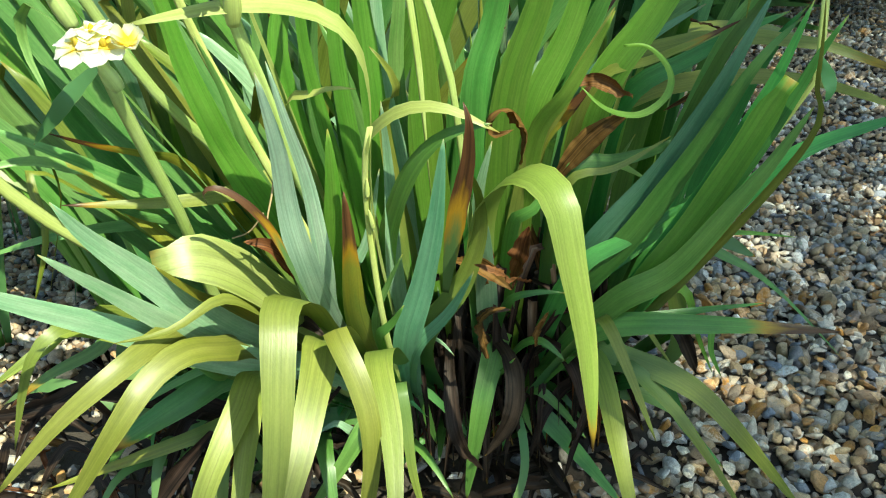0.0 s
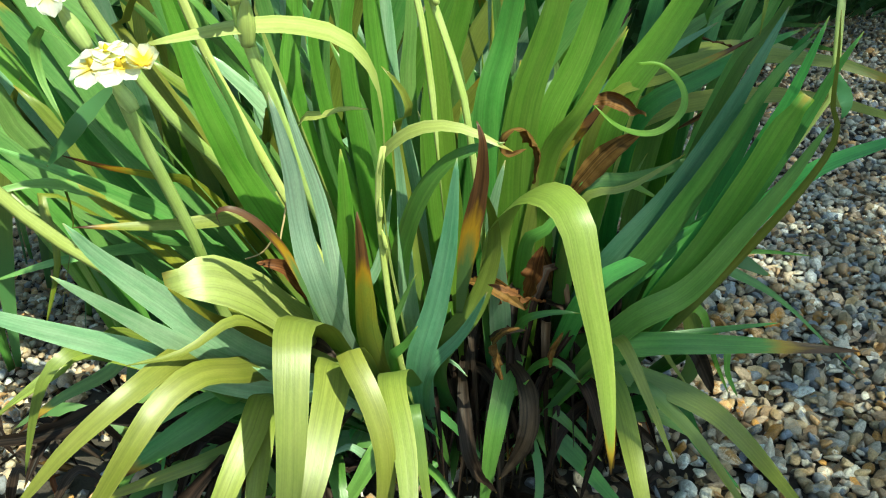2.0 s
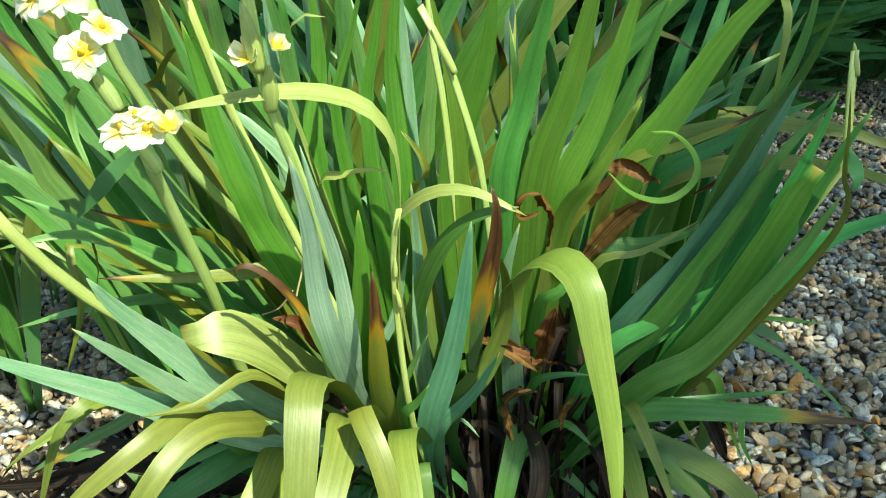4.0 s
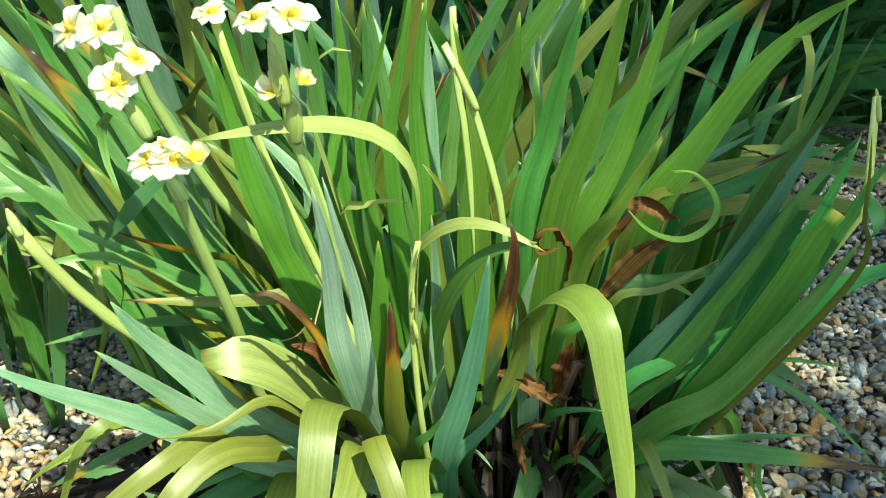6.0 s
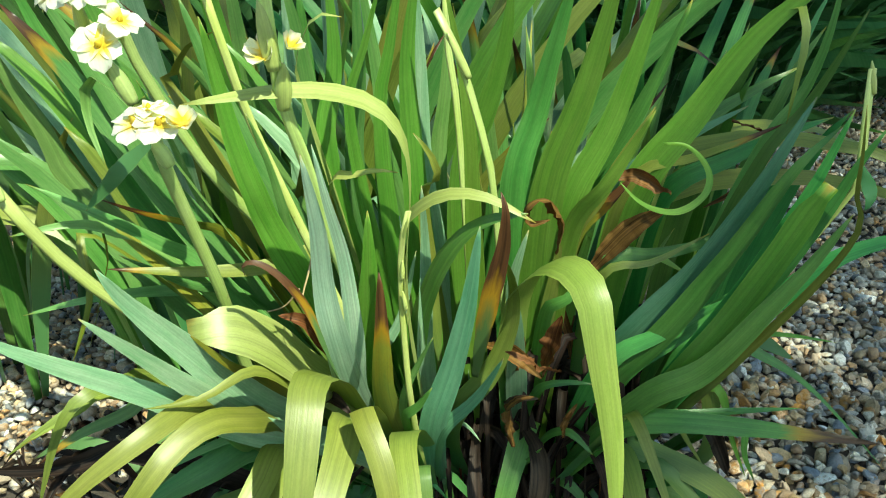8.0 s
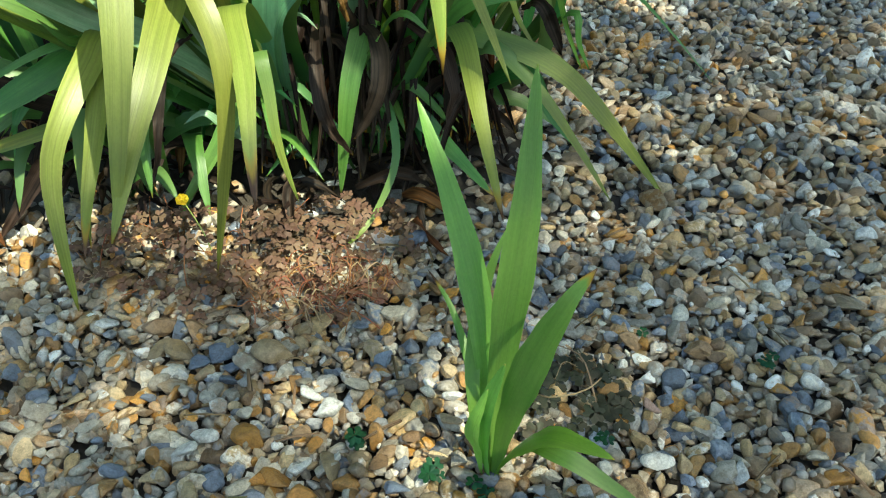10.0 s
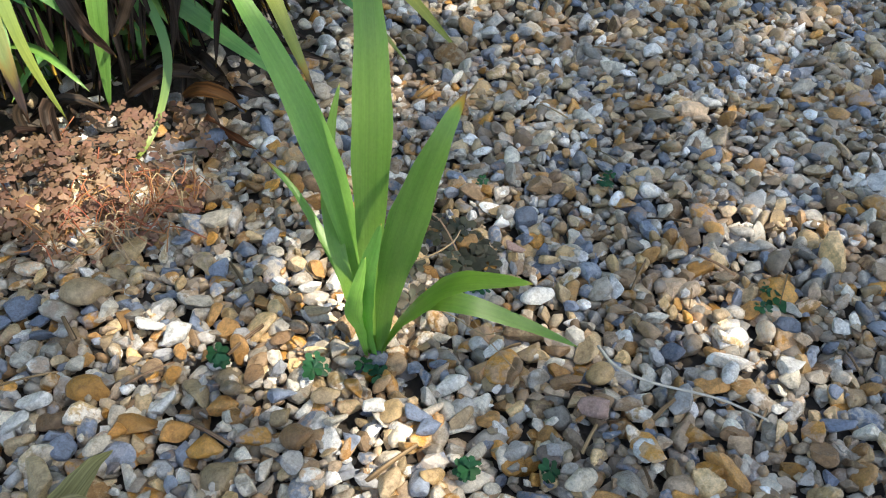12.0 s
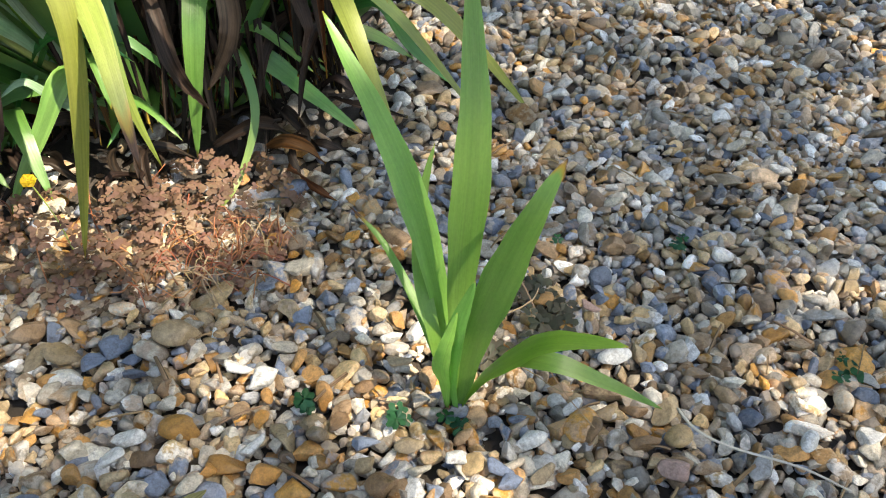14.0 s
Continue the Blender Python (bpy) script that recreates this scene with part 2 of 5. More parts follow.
def thing(name, at, label, category, group="", kind=""):
    ob = new(name)
    ob.empty_display_size = 0.02
    ob.location = at
    ob.matrix_basis = Matrix.Translation(at)
    return tagged(ob, label, category, group, kind)


def spline(points, n):
    """Catmull-Rom through the points, evenly spaced by length."""
    p = np.array(points, float)
    p = np.vstack([2 * p[0] - p[1], p, 2 * p[-1] - p[-2]])
    fine = []
    for i in range(1, len(p) - 2):
        a, b, c, d = p[i - 1:i + 3]
        for u in np.linspace(0, 1, 14, endpoint=False):
            fine.append(0.5 * (2 * b + (c - a) * u + (2 * a - 5 * b + 4 * c - d) * u * u + (3 * b - a - 3 * c + d) * u ** 3))
    fine.append(p[-2])
    fine = np.array(fine)
    for _ in range(22):
        fine[1:-1] = 0.25 * fine[:-2] + 0.5 * fine[1:-1] + 0.25 * fine[2:]
    run = np.concatenate([[0], np.cumsum(np.linalg.norm(np.diff(fine, axis=0), axis=1))])
    at = np.linspace(0, run[-1], n)
    return np.stack([np.interp(at, run, fine[:, k]) for k in range(3)], axis=1), run[-1]


def frames_along(c, face, twist=0.0):
    """Tangents, widths and normals along a curve, turned so that the broad side faces 'face'."""
    t = np.gradient(c, axis=0)
    t /= np.linalg.norm(t, axis=1)[:, None] + 1e-12
    cross = np.cross(t, face)
    size = np.linalg.norm(cross, axis=1)
    size[: len(c) // 4] *= 0.5
    k = int(size.argmax())
    w = np.zeros_like(c)
    w[k] = cross[k] / np.linalg.norm(cross[k])
    for order in (range(k + 1, len(c)), range(k - 1, -1, -1)):
        last = w[k]
        for i in order:
            v = last - t[i] * (last @ t[i])
            last = w[i] = v / (np.linalg.norm(v) + 1e-12)
    nrm = np.cross(w, t)
    if twist:
        a = np.radians(twist) * (np.arange(len(c)) - k)[:, None] / len(c)
        w, nrm = w * np.cos(a) + nrm * np.sin(a), nrm * np.cos(a) - w * np.sin(a)
    return t, w, nrm


FACE = np.array((0.3, -0.68, 0.66))
VIEW_POINT = np.array((0.21, 0.17, 0.47))      # a point beside the camera's start, to which leaves turn their broad faces
clump = None                                   # the plant to which the next leaves belong
dice = np.random.default_rng(7)


def reseed(n):
    """Start the chance numbers anew, so that each lot of leaves stays as it is."""
    global dice
    dice = np.random.default_rng(n)


def blade(material, width, *spine, brown=1.0, torn=False, twist=0.0, face=None, name="leaf", label="", rings=40, parent=None, foot=0.36):
    """One strap leaf along its spine: widest past the middle, slightly folded along the midrib, thin at the edges."""
    c, length = spline(spine, rings)
    v = np.linspace(0, 1, rings)
    wav = np.sin(v * dice.uniform(5, 11) + dice.uniform(0, 6)) * 0.0012 * dice.uniform(0.2, 1)
    face = VIEW_POINT - c[(2 * rings) // 3] if face is None else np.asarray(face, float)
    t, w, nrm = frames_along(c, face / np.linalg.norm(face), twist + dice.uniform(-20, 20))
    c = c + nrm * wav[:, None]
    taper = np.clip((1 - v) / 0.42, 0, 1) ** 0.62 if not torn else np.clip((1 - v) / 0.06, 0.55, 1)
    half = 0.5 * width * np.clip(foot + 1.6 * v, 0, 1) * np.clip(taper, 0.03, 1)
    dry = material is dead or material is shade_dead
    fold = dice.uniform(0.35, 0.95) if dry else dice.uniform(-0.10, 0.16)
    us = np.array((-1, -0.55, 0, 0.55, 1, 0.55, 0, -0.55))
    lift = np.array((0, 1, 1.3, 1, 0, -1, -1, -1)) * 0.00035
    ripple = np.convolve(dice.uniform(-1, 1, rings + 4), np.ones(5) / 5, "valid")[:, None] * (0.005 if dry else 0.0007)
    verts, grain, age = [], [], []
    for k, u in enumerate(us):
        edge = 1 + 0.03 * np.sin(v * 37 + k * 1.7 + dice.uniform(0, 6)) * abs(u)
        h = lift[k] * np.clip(half / 0.006, 0.3, 1) + fold * (abs(u) - 0.5) * half + ripple[:, 0] * abs(u)
        if dry:
            h = h + np.convolve(dice.normal(0, 0.0008, rings + 4), np.ones(5) / 5, "valid")
        verts.append(c + w * (u * half * edge)[:, None] + nrm * h[:, None])
        grain.append(np.stack([u * half, v * length, np.full(rings, abs(u))], axis=1))
        age.append(np.clip((v - brown) / max(0.05, 0.6 * (1 - brown)) * 0.5 + 0.38 + 0.16 * u * u, 0, 1) * (v > 0.1) if brown < 1
                   else np.clip((v - 0.955) * 9, 0, 0.4))
    verts = np.stack(verts, axis=1).reshape(-1, 3)
    verts[:, 2] = np.maximum(verts[:, 2], 0.0008)
    m = len(us)
    faces = [(i * m + k, i * m + (k + 1) % m, (i + 1) * m + (k + 1) % m, (i + 1) * m + k) for i in range(rings - 1) for k in range(m)]
    faces.append(tuple(range((rings - 1) * m, rings * m)))
    faces.append(tuple(range(m - 1, -1, -1)))
    ob = mesh_object(name, verts, faces, material, parent or clump, label, np.stack(grain, axis=1).reshape(-1, 3),
                     np.stack(age, axis=1).reshape(-1))
    ends = np.empty(2 * len(ob.data.edges), int)          # crisp leaf margins
    ob.data.edges.foreach_get("vertices", ends)
    ends = ends.reshape(-1, 2) % m
    ob.data.edges.foreach_set("use_edge_sharp", (ends[:, 0] == ends[:, 1]) & (ends[:, 0] % 4 == 0))
    return ob


def stalk(material, width, *spine, flat=0.35, name="flower_stem", label="", rings=20, parent=None, end=0.7):
    """A flattened, ridged stem."""
    c, length = spline(spine, rings)
    t, w, nrm = frames_along(c, FACE)
    v = np.linspace(0, 1, rings)
    half = 0.5 * width * (1 - (1 - end) * v)
    verts, grain = [], []
    for k in range(8):
        a = k * math.pi / 4
        r = 1.0 if k % 2 == 0 else 0.88
        verts.append(c + (w * math.cos(a) + nrm * math.sin(a) * flat) * (half * r)[:, None])
        grain.append(np.stack([half * math.cos(a), v * length, np.zeros(rings)], axis=1))
    verts = np.stack(verts, axis=1).reshape(-1, 3)
    faces = [(i * 8 + k, i * 8 + (k + 1) % 8, (i + 1) * 8 + (k + 1) % 8, (i + 1) * 8 + k) for i in range(rings - 1) for k in range(8)]
    faces += [tuple(range((rings - 1) * 8, rings * 8)), tuple(range(7, -1, -1))]
    return mesh_object(name, verts, faces, material, parent or clump, label, np.stack(grain, axis=1).reshape(-1, 3), np.zeros(len(verts)))


# ---- ground ----
def ground_sheet():
    xs = np.concatenate([[-40, -8], np.linspace(-1.5, 2.5, 60), [8, 40]])
    ys = np.concatenate([[-40, -6], np.linspace(-0.6, 4.4, 70), [10, 60]])
    verts = [(x, y, -0.006 + 0.003 * noise.noise((x * 9, y * 9, 0))) for y in ys for x in xs]
    n = len(xs)
    faces = [(j * n + i, j * n + i + 1, (j + 1) * n + i + 1, (j + 1) * n + i) for j in range(len(ys) - 1) for i in range(n - 1)]
    ob = mesh_object("ground", np.array(verts), faces, soil)
    return tagged(ob, "gritty brown soil under loose flint gravel", "ground", kind="structure")


ground = ground_sheet()


def stone_shapes(count, level):
    """Rounded stones with a few broken facets, about 1 across."""
    shapes = []
    for k in range(count):
        bm = bmesh.new()
        bmesh.ops.create_icosphere(bm, subdivisions=level, radius=0.5)
        v = np.array([p.co[:] for p in bm.verts])
        f = np.array([[p.index for p in q.verts] for q in bm.faces])
        bm.free()
        for _ in range(dice.integers(8, 15)):
            d = dice.normal(size=3)
            d /= np.linalg.norm(d)
            cut = dice.uniform(0.19, 0.38)
            over = np.clip(v @ d - cut, 0, None)
            v = v - np.outer(over * 0.97, d)
        v += dice.normal(size=v.shape) * 0.006
        v *= np.array((dice.uniform(1.05, 1.8), dice.uniform(0.8, 1.2), dice.uniform(0.45, 0.9)))
        shapes.append((v, f))
    return shapes


def turn_matrix(n):
    a, b, c = dice.uniform(0, 2 * math.pi, n), dice.normal(0, 0.5, n), dice.normal(0, 0.5, n)
    ca, sa, cb, sb, cc, sc = np.cos(a), np.sin(a), np.cos(b), np.sin(b), np.cos(c), np.sin(c)
    z, o = np.zeros(n), np.ones(n)
    ra = np.stack([ca, -sa, z, sa, ca, z, z, z, o], 1).reshape(n, 3, 3)
    rb = np.stack([cb, z, sb, z, o, z, -sb, z, cb], 1).reshape(n, 3, 3)
    rc = np.stack([o, z, z, z, cc, -sc, z, sc, cc], 1).reshape(n, 3, 3)
    return ra @ rb @ rc


def scatter(x0, x1, y0, y1, pitch):
    nx, ny = int((x1 - x0) / pitch), int((y1 - y0) / pitch)
    gx, gy = np.meshgrid(np.arange(nx), np.arange(ny))
    p = np.stack([x0 + (gx.ravel() + dice.uniform(-0.1, 1.1, nx * ny)) * pitch, y0 + (gy.ravel() + dice.uniform(-0.1, 1.1, nx * ny)) * pitch], 1)
    foot = ((p[:, 0] - 0.13) / 0.18) ** 2 + ((p[:, 1] - 0.75) / 0.14) ** 2
    foot = np.minimum(foot, ((p[:, 0] + 0.12) / 0.17) ** 2 + ((p[:, 1] - 0.76) / 0.11) ** 2)
    return p[(foot > 1) | (dice.random(len(p)) < 0.12 + 0.5 * foot ** 2)]          # few stones among the roots


def stones(name, spots, low, high, shapes, lift=0.0):
    n = len(spots)
    size = dice.uniform(low, high, n) * np.where(dice.random(n) < 0.2, 1.5, 1.0)
    rot, kind = turn_matrix(n), dice.integers(0, len(shapes), n)
    z = dice.uniform(-0.0035, 0.0035, n) + lift
    vs, fs, base = [], [], 0
    for k in range(n):
        v, f = shapes[kind[k]]
        vs.append((v * size[k]) @ rot[k].T + (spots[k][0], spots[k][1], z[k]))
        fs.append(f + base)
        base += len(v)
    ob = mesh_object(name, np.vstack(vs), np.vstack(fs), stone, ground)
    ob.data.polygons.foreach_set("use_smooth", np.repeat(dice.random(n) < 0.5, [len(shapes[k][1]) for k in kind]))
    return ob


fine_shapes, plain_shapes, far_shapes = stone_shapes(20, 3), stone_shapes(24, 2), stone_shapes(12, 1)
near = scatter(-0.22, 0.72, 0.22, 0.64, 0.0076)
order = np.argsort(np.hypot(near[:, 0] - 0.22, near[:, 1] - 0.34))
hero, close, rest = near[order[:240]], near[order[240:2200]], near[order[2200:]]
tagged(stones("gravel", scatter(-0.22, 0.72, 0.22, 0.64, 0.0088), 0.0075, 0.0115, far_shapes, -0.0045), "half-buried flint pebbles in tan and brown", kind="stuff")
tagged(stones("gravel", close, 0.0062, 0.0120, fine_shapes), "small rounded flint pebbles in tan, grey and white", kind="stuff")
tagged(stones("gravel", rest, 0.0062, 0.0120, plain_shapes), "small rounded flint pebbles in tan, grey and white", kind="stuff")
tagged(stones("gravel", np.vstack([scatter(-0.22, 0.72, 0.20, 0.64, 0.0085), scatter(-0.22, 0.72, 0.20, 0.64, 0.014)]), 0.0045, 0.0090, far_shapes, -0.001), "small flint chips between the pebbles", kind="stuff")
mid = np.vstack([scatter(-0.65, 1.2, 0.64, 1.35, 0.0097), scatter(-0.65, -0.22, 0.3, 0.64, 0.0105), scatter(0.72, 1.2, 0.3, 0.64, 0.0105)])
tagged(stones("gravel", np.vstack([scatter(-0.65, 1.2, 0.64, 1.35, 0.0115), scatter(-0.65, -0.22, 0.3, 0.64, 0.0115), scatter(0.72, 1.2, 0.3, 0.64, 0.0115)]),
              0.0090, 0.0140, far_shapes, -0.004), "half-buried flint pebbles in tan and brown", kind="stuff")
by = (mid[:, 0] > -0.2) & (mid[:, 0] < 0.75) & (mid[:, 1] < 0.98)
tagged(stones("gravel", mid[by], 0.0075, 0.0135, plain_shapes), "small rounded flint pebbles in tan, grey and white", kind="stuff")
mid = mid[~by]
tagged(stones("gravel", mid, 0.0085, 0.0145, far_shapes), "small rounded flint pebbles in tan, grey and white", kind="stuff")
around = scatter(-2.4, 3.4, -1.8, 3.4, 0.038)
around = around[(around[:, 1] < 0.28) | (around[:, 0] < -0.65) | (around[:, 0] > 1.2)]
around = around[(around[:, 1] < 1.3) | (around[:, 0] < -1.15) | (around[:, 0] > 2.3)]
around = around[(np.abs(around[:, 0] - 0.15) > 0.6) | (around[:, 1] < 0.0) | (around[:, 1] > 0.4)]
tagged(stones("gravel", around, 0.022, 0.038, far_shapes), "loose flint gravel of the surrounding garden", kind="stuff")
far = scatter(-1.2, 2.4, 1.35, 3.2, 0.020)
open_ground = (far[:, 0] > 0.2) & (far[:, 0] < 1.7) & (far[:, 1] < 2.4)
tagged(stones("gravel", scatter(0.2, 1.7, 1.35, 2.4, 0.0112), 0.0095, 0.0150, far_shapes), "small rounded flint pebbles in tan, grey and white", kind="stuff")
far = far[~open_ground]
tagged(stones("gravel", far, 0.016, 0.026, far_shapes), "small rounded flint pebbles in tan, grey and white", kind="stuff")


def patch(length, width, cup, bend, rows=6, cols=5, notch=0.0):
    """A petal or leaflet lying along +x from the origin, cupped and bent up or down."""
    verts, grain, age = [], [], []
    for i in range(rows):
        v = i / (rows - 1)
        half = 0.5 * width * math.sqrt(max(0.004, 1 - (2 * (0.08 + 0.92 * v ** 1.7) - 1) ** 2))
        for j in range(cols):
            u = 2 * j / (cols - 1) - 1
            x = length * v * (1 - 0.06 * u * u * v) - notch * length * max(0.0, v - 0.75) * 4 * max(0.0, 1 - abs(u) * 2.2)
            verts.append((x, u * half, cup * (u * half) ** 2 / width + bend * length * (v - 1.15 * v * v)))
            grain.append((u * half, x, 0))
            age.append(max(0.0, 0.62 - 0.72 * v))
    faces = [(i * cols + j, i * cols + j + 1, (i + 1) * cols + j + 1, (i + 1) * cols + j) for i in range(rows - 1) for j in range(cols - 1)]
    return np.array(verts), faces, np.array(grain), np.array(age)


def turned(verts, at, facing, spin):
    z = Vector(facing).normalized()
    m = z.to_track_quat("Z", "Y").to_matrix() @ Matrix.Rotation(spin, 3, "Z")
    return verts @ np.array(m).T + np.array(at)


def flower(at, facing, size):
    """Six cream petals, yellow at the throat, round a small yellow column."""
    centre = None
    base = dice.uniform(0, 6)
    v, f, g, a = patch(size * 0.16, size * 0.12, 0, 0, 5, 5)
    ball = []
    for i in range(6):
        for k in range(8):
            r = size * 0.07 * math.sin(math.pi * (0.15 + 0.8 * i / 5))
            ball.append((r * math.cos(k * math.pi / 4), r * math.sin(k * math.pi / 4), size * (0.22 * i / 5 - 0.06)))
    quads = [(i * 8 + k, i * 8 + (k + 1) % 8, (i + 1) * 8 + (k + 1) % 8, (i + 1) * 8 + k) for i in range(5) for k in range(8)]
    quads.append(tuple(range(40, 48)))
    ball = np.array(ball)
    centre = mesh_object("flower", turned(ball, at, facing, base), quads, petal_cream, clump, "cream flower with a yellow throat",
                         ball, np.full(len(ball), 0.62))
    for k in range(6):
        v, f, g, a = patch(size * (0.56 if k % 2 else 0.47), size * (dice.uniform(0.44, 0.50) if k % 2 else dice.uniform(0.34, 0.40)), dice.uniform(0.2, 0.9), dice.uniform(0.15, 0.45), 9, 7, notch=0.03)
        petal = mesh_object("petal", turned(v, at, facing, base + k * math.pi / 3 + dice.uniform(-0.1, 0.1)), f, petal_cream, centre, "", g, a)
        petal.matrix_parent_inverse = Matrix.Identity(4)
    return centre


def faded_flower(at, facing, size):
    centre = None
    for k in range(5):
        v, f, g, a = patch(size * 0.42, size * 0.40, dice.uniform(1.5, 3), dice.uniform(-1.2, -0.7))
        v[:, 2] += v[:, 0] * dice.uniform(0.5, 1.0)
        a = np.clip(a + 0.12, 0, 0.55)
        ob = mesh_object("faded_flower" if centre is None else "petal", turned(v, at, facing, k * 1.26 + dice.uniform(-0.3, 0.3)), f, petal_cream,
                         centre or clump, "" if centre else "closed faded flower of yellowed petals", g, a)
        if centre is None:
            centre = ob
        else:
            ob.matrix_parent_inverse = Matrix.Identity(4)


def bud(low, high, width):
    """A pointed green sheath that holds buds."""
    low, high = np.array(low), np.array(high)
    c = [low + (high - low) * u for u in (0, 0.35, 0.7, 1)]
    c, length = spline(c, 12)
    t, w, nrm = frames_along(c, FACE)
    v = np.linspace(0, 1, 12)
    half = 0.27 * width * np.sin(np.pi * (0.22 + 0.74 * v)) ** 0.8
    verts = np.stack([c + (w * math.cos(k * math.pi / 5) + nrm * 0.75 * math.sin(k * math.pi / 5)) * half[:, None] for k in range(10)], axis=1).reshape(-1, 3)
    faces = [(i * 10 + k, i * 10 + (k + 1) % 10, (i + 1) * 10 + (k + 1) % 10, (i + 1) * 10 + k) for i in range(11) for k in range(10)]
    faces += [tuple(range(110, 120)), tuple(range(9, -1, -1))]
    grain = np.stack([np.stack([half * math.cos(k * math.pi / 5), v * length, v * 0], axis=1) for k in range(10)], axis=1).reshape(-1, 3)
    return mesh_object("bud", verts, faces, stem_green, clump, "", grain, np.zeros(len(verts)))


def fan(count, centre, spread, length, lean, widths, tones, drooping=0.22, reach=9.0):
    """Upright leaves that lean outwards from the middle of a clump."""
    reseed(count)
    for _ in range(count):
        a, r = dice.uniform(0, 2 * math.pi), math.sqrt(dice.random())
        x, y = centre[0] + spread[0] * r * math.cos(a), centre[1] + spread[1] * r * math.sin(a)
        tall = dice.uniform(*length)
        out = np.array((math.cos(a) * r * lean + dice.normal(0, 0.12), math.sin(a) * r * lean * 0.7 + dice.normal(0, 0.1)))
        out[1] = max(out[1], -0.12)
        pts = []
        droop = dice.random() < drooping
        for u in (0, 0.3, 0.6, 0.85, 1.0):
            up = tall * (u - (0.55 if droop else 0.16) * u ** 3)
            go = out * tall * (0.5 * u + (1.0 if droop else 0.6) * u * u)
            pts.append((x + go[0], y + go[1], max(0.004, up)))
        if pts[-1][0] > reach:
            continue
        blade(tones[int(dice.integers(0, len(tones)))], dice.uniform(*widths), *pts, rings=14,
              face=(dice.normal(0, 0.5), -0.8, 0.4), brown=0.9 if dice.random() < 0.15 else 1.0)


def litter(count, x0, x1, y0, y1):
    """Short withered leaf ends lying about the foot of the plant."""
    reseed(count)
    for _ in range(count):
        x, y, a = dice.uniform(x0, x1), dice.uniform(y0, y1), dice.uniform(0, 6.28)
        n = dice.uniform(0.02, 0.06)
        z = dice.uniform(0.004, 0.03)
        # most take the dead tone that has shade mixed into it
        blade(dead if dice.random() < 0.12 else shade_dead, dice.uniform(0.003, 0.010), (x, y, z), (x + n * 0.5 * math.cos(a), y + n * 0.5 * math.sin(a), z + dice.uniform(0.0, 0.02)),
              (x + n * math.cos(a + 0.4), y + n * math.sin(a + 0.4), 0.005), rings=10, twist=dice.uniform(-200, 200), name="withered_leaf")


# ---- the large flowering clump ----
clump = thing("iris_clump", (0.14, 0.72, 0.0), "flowering clump of sword-shaped green leaves with withered ones in gravel", "plant", "iris clumps")
# -- clump leaves
blade(lime, 0.023, (0.101, 0.730, 0.000), (0.066, 0.650, 0.151), (0.068, 0.600, 0.208), (0.063, 0.573, 0.227), (0.065, 0.550, 0.218), (0.065, 0.515, 0.163), (0.055, 0.490, 0.098))
blade(lime, 0.022, (0.104, 0.731, 0.000), (0.074, 0.620, 0.169), (0.075, 0.580, 0.179), (0.072, 0.540, 0.158), (0.063, 0.510, 0.127), (0.055, 0.480, 0.094))
blade(lime, 0.014, (0.099, 0.734, 0.000), (0.081, 0.660, 0.126), (0.087, 0.600, 0.186), (0.085, 0.582, 0.202), (0.102, 0.560, 0.179), (0.106, 0.550, 0.135), (0.081, 0.550, 0.022))
blade(lime, 0.018, (0.111, 0.739, 0.000), (0.105, 0.650, 0.133), (0.104, 0.600, 0.173), (0.116, 0.560, 0.155), (0.122, 0.520, 0.126), (0.125, 0.500, 0.099), brown=0.93)
blade(lime, 0.010, (0.109, 0.732, 0.000), (0.044, 0.640, 0.162), (0.038, 0.600, 0.204), (0.028, 0.575, 0.227), (0.012, 0.550, 0.223), (-0.010, 0.530, 0.228))
blade(lime, 0.017, (0.106, 0.732, 0.000), (0.008, 0.620, 0.175), (0.003, 0.560, 0.213), (-0.004, 0.530, 0.218), (-0.020, 0.510, 0.210), (-0.038, 0.500, 0.196), (-0.067, 0.490, 0.166))
blade(lime, 0.018, (0.100, 0.730, 0.000), (0.027, 0.640, 0.145), (0.024, 0.580, 0.191), (0.016, 0.550, 0.210), (0.003, 0.530, 0.207), (-0.009, 0.510, 0.192), (-0.054, 0.500, 0.129))
blade(glaucous, 0.019, (0.101, 0.740, 0.000), (0.062, 0.670, 0.110), (0.020, 0.600, 0.168), (-0.012, 0.550, 0.221), (-0.028, 0.520, 0.251), (-0.044, 0.490, 0.281), (-0.054, 0.480, 0.296))
blade(glaucous, 0.024, (0.110, 0.739, 0.000), (0.054, 0.670, 0.114), (0.019, 0.610, 0.177), (0.001, 0.560, 0.245), (-0.010, 0.530, 0.286), (-0.013, 0.515, 0.310))
blade(glaucous, 0.016, (0.109, 0.731, 0.000), (0.046, 0.670, 0.112), (0.015, 0.600, 0.176), (-0.003, 0.550, 0.235), (-0.018, 0.505, 0.290))
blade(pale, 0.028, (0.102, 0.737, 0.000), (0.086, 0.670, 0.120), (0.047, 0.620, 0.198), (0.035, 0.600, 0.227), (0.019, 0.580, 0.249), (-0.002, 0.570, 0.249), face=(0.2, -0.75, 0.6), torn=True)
blade(yellowing, 0.0105, (0.108, 0.739, 0.000), (0.024, 0.620, 0.187), (0.017, 0.580, 0.223), (0.003, 0.560, 0.255))
blade(lit_waxy, 0.018, (0.110, 0.730, 0.000), (0.070, 0.660, 0.135), (0.066, 0.610, 0.227), (0.064, 0.600, 0.267), (0.068, 0.585, 0.307), (0.067, 0.570, 0.348))
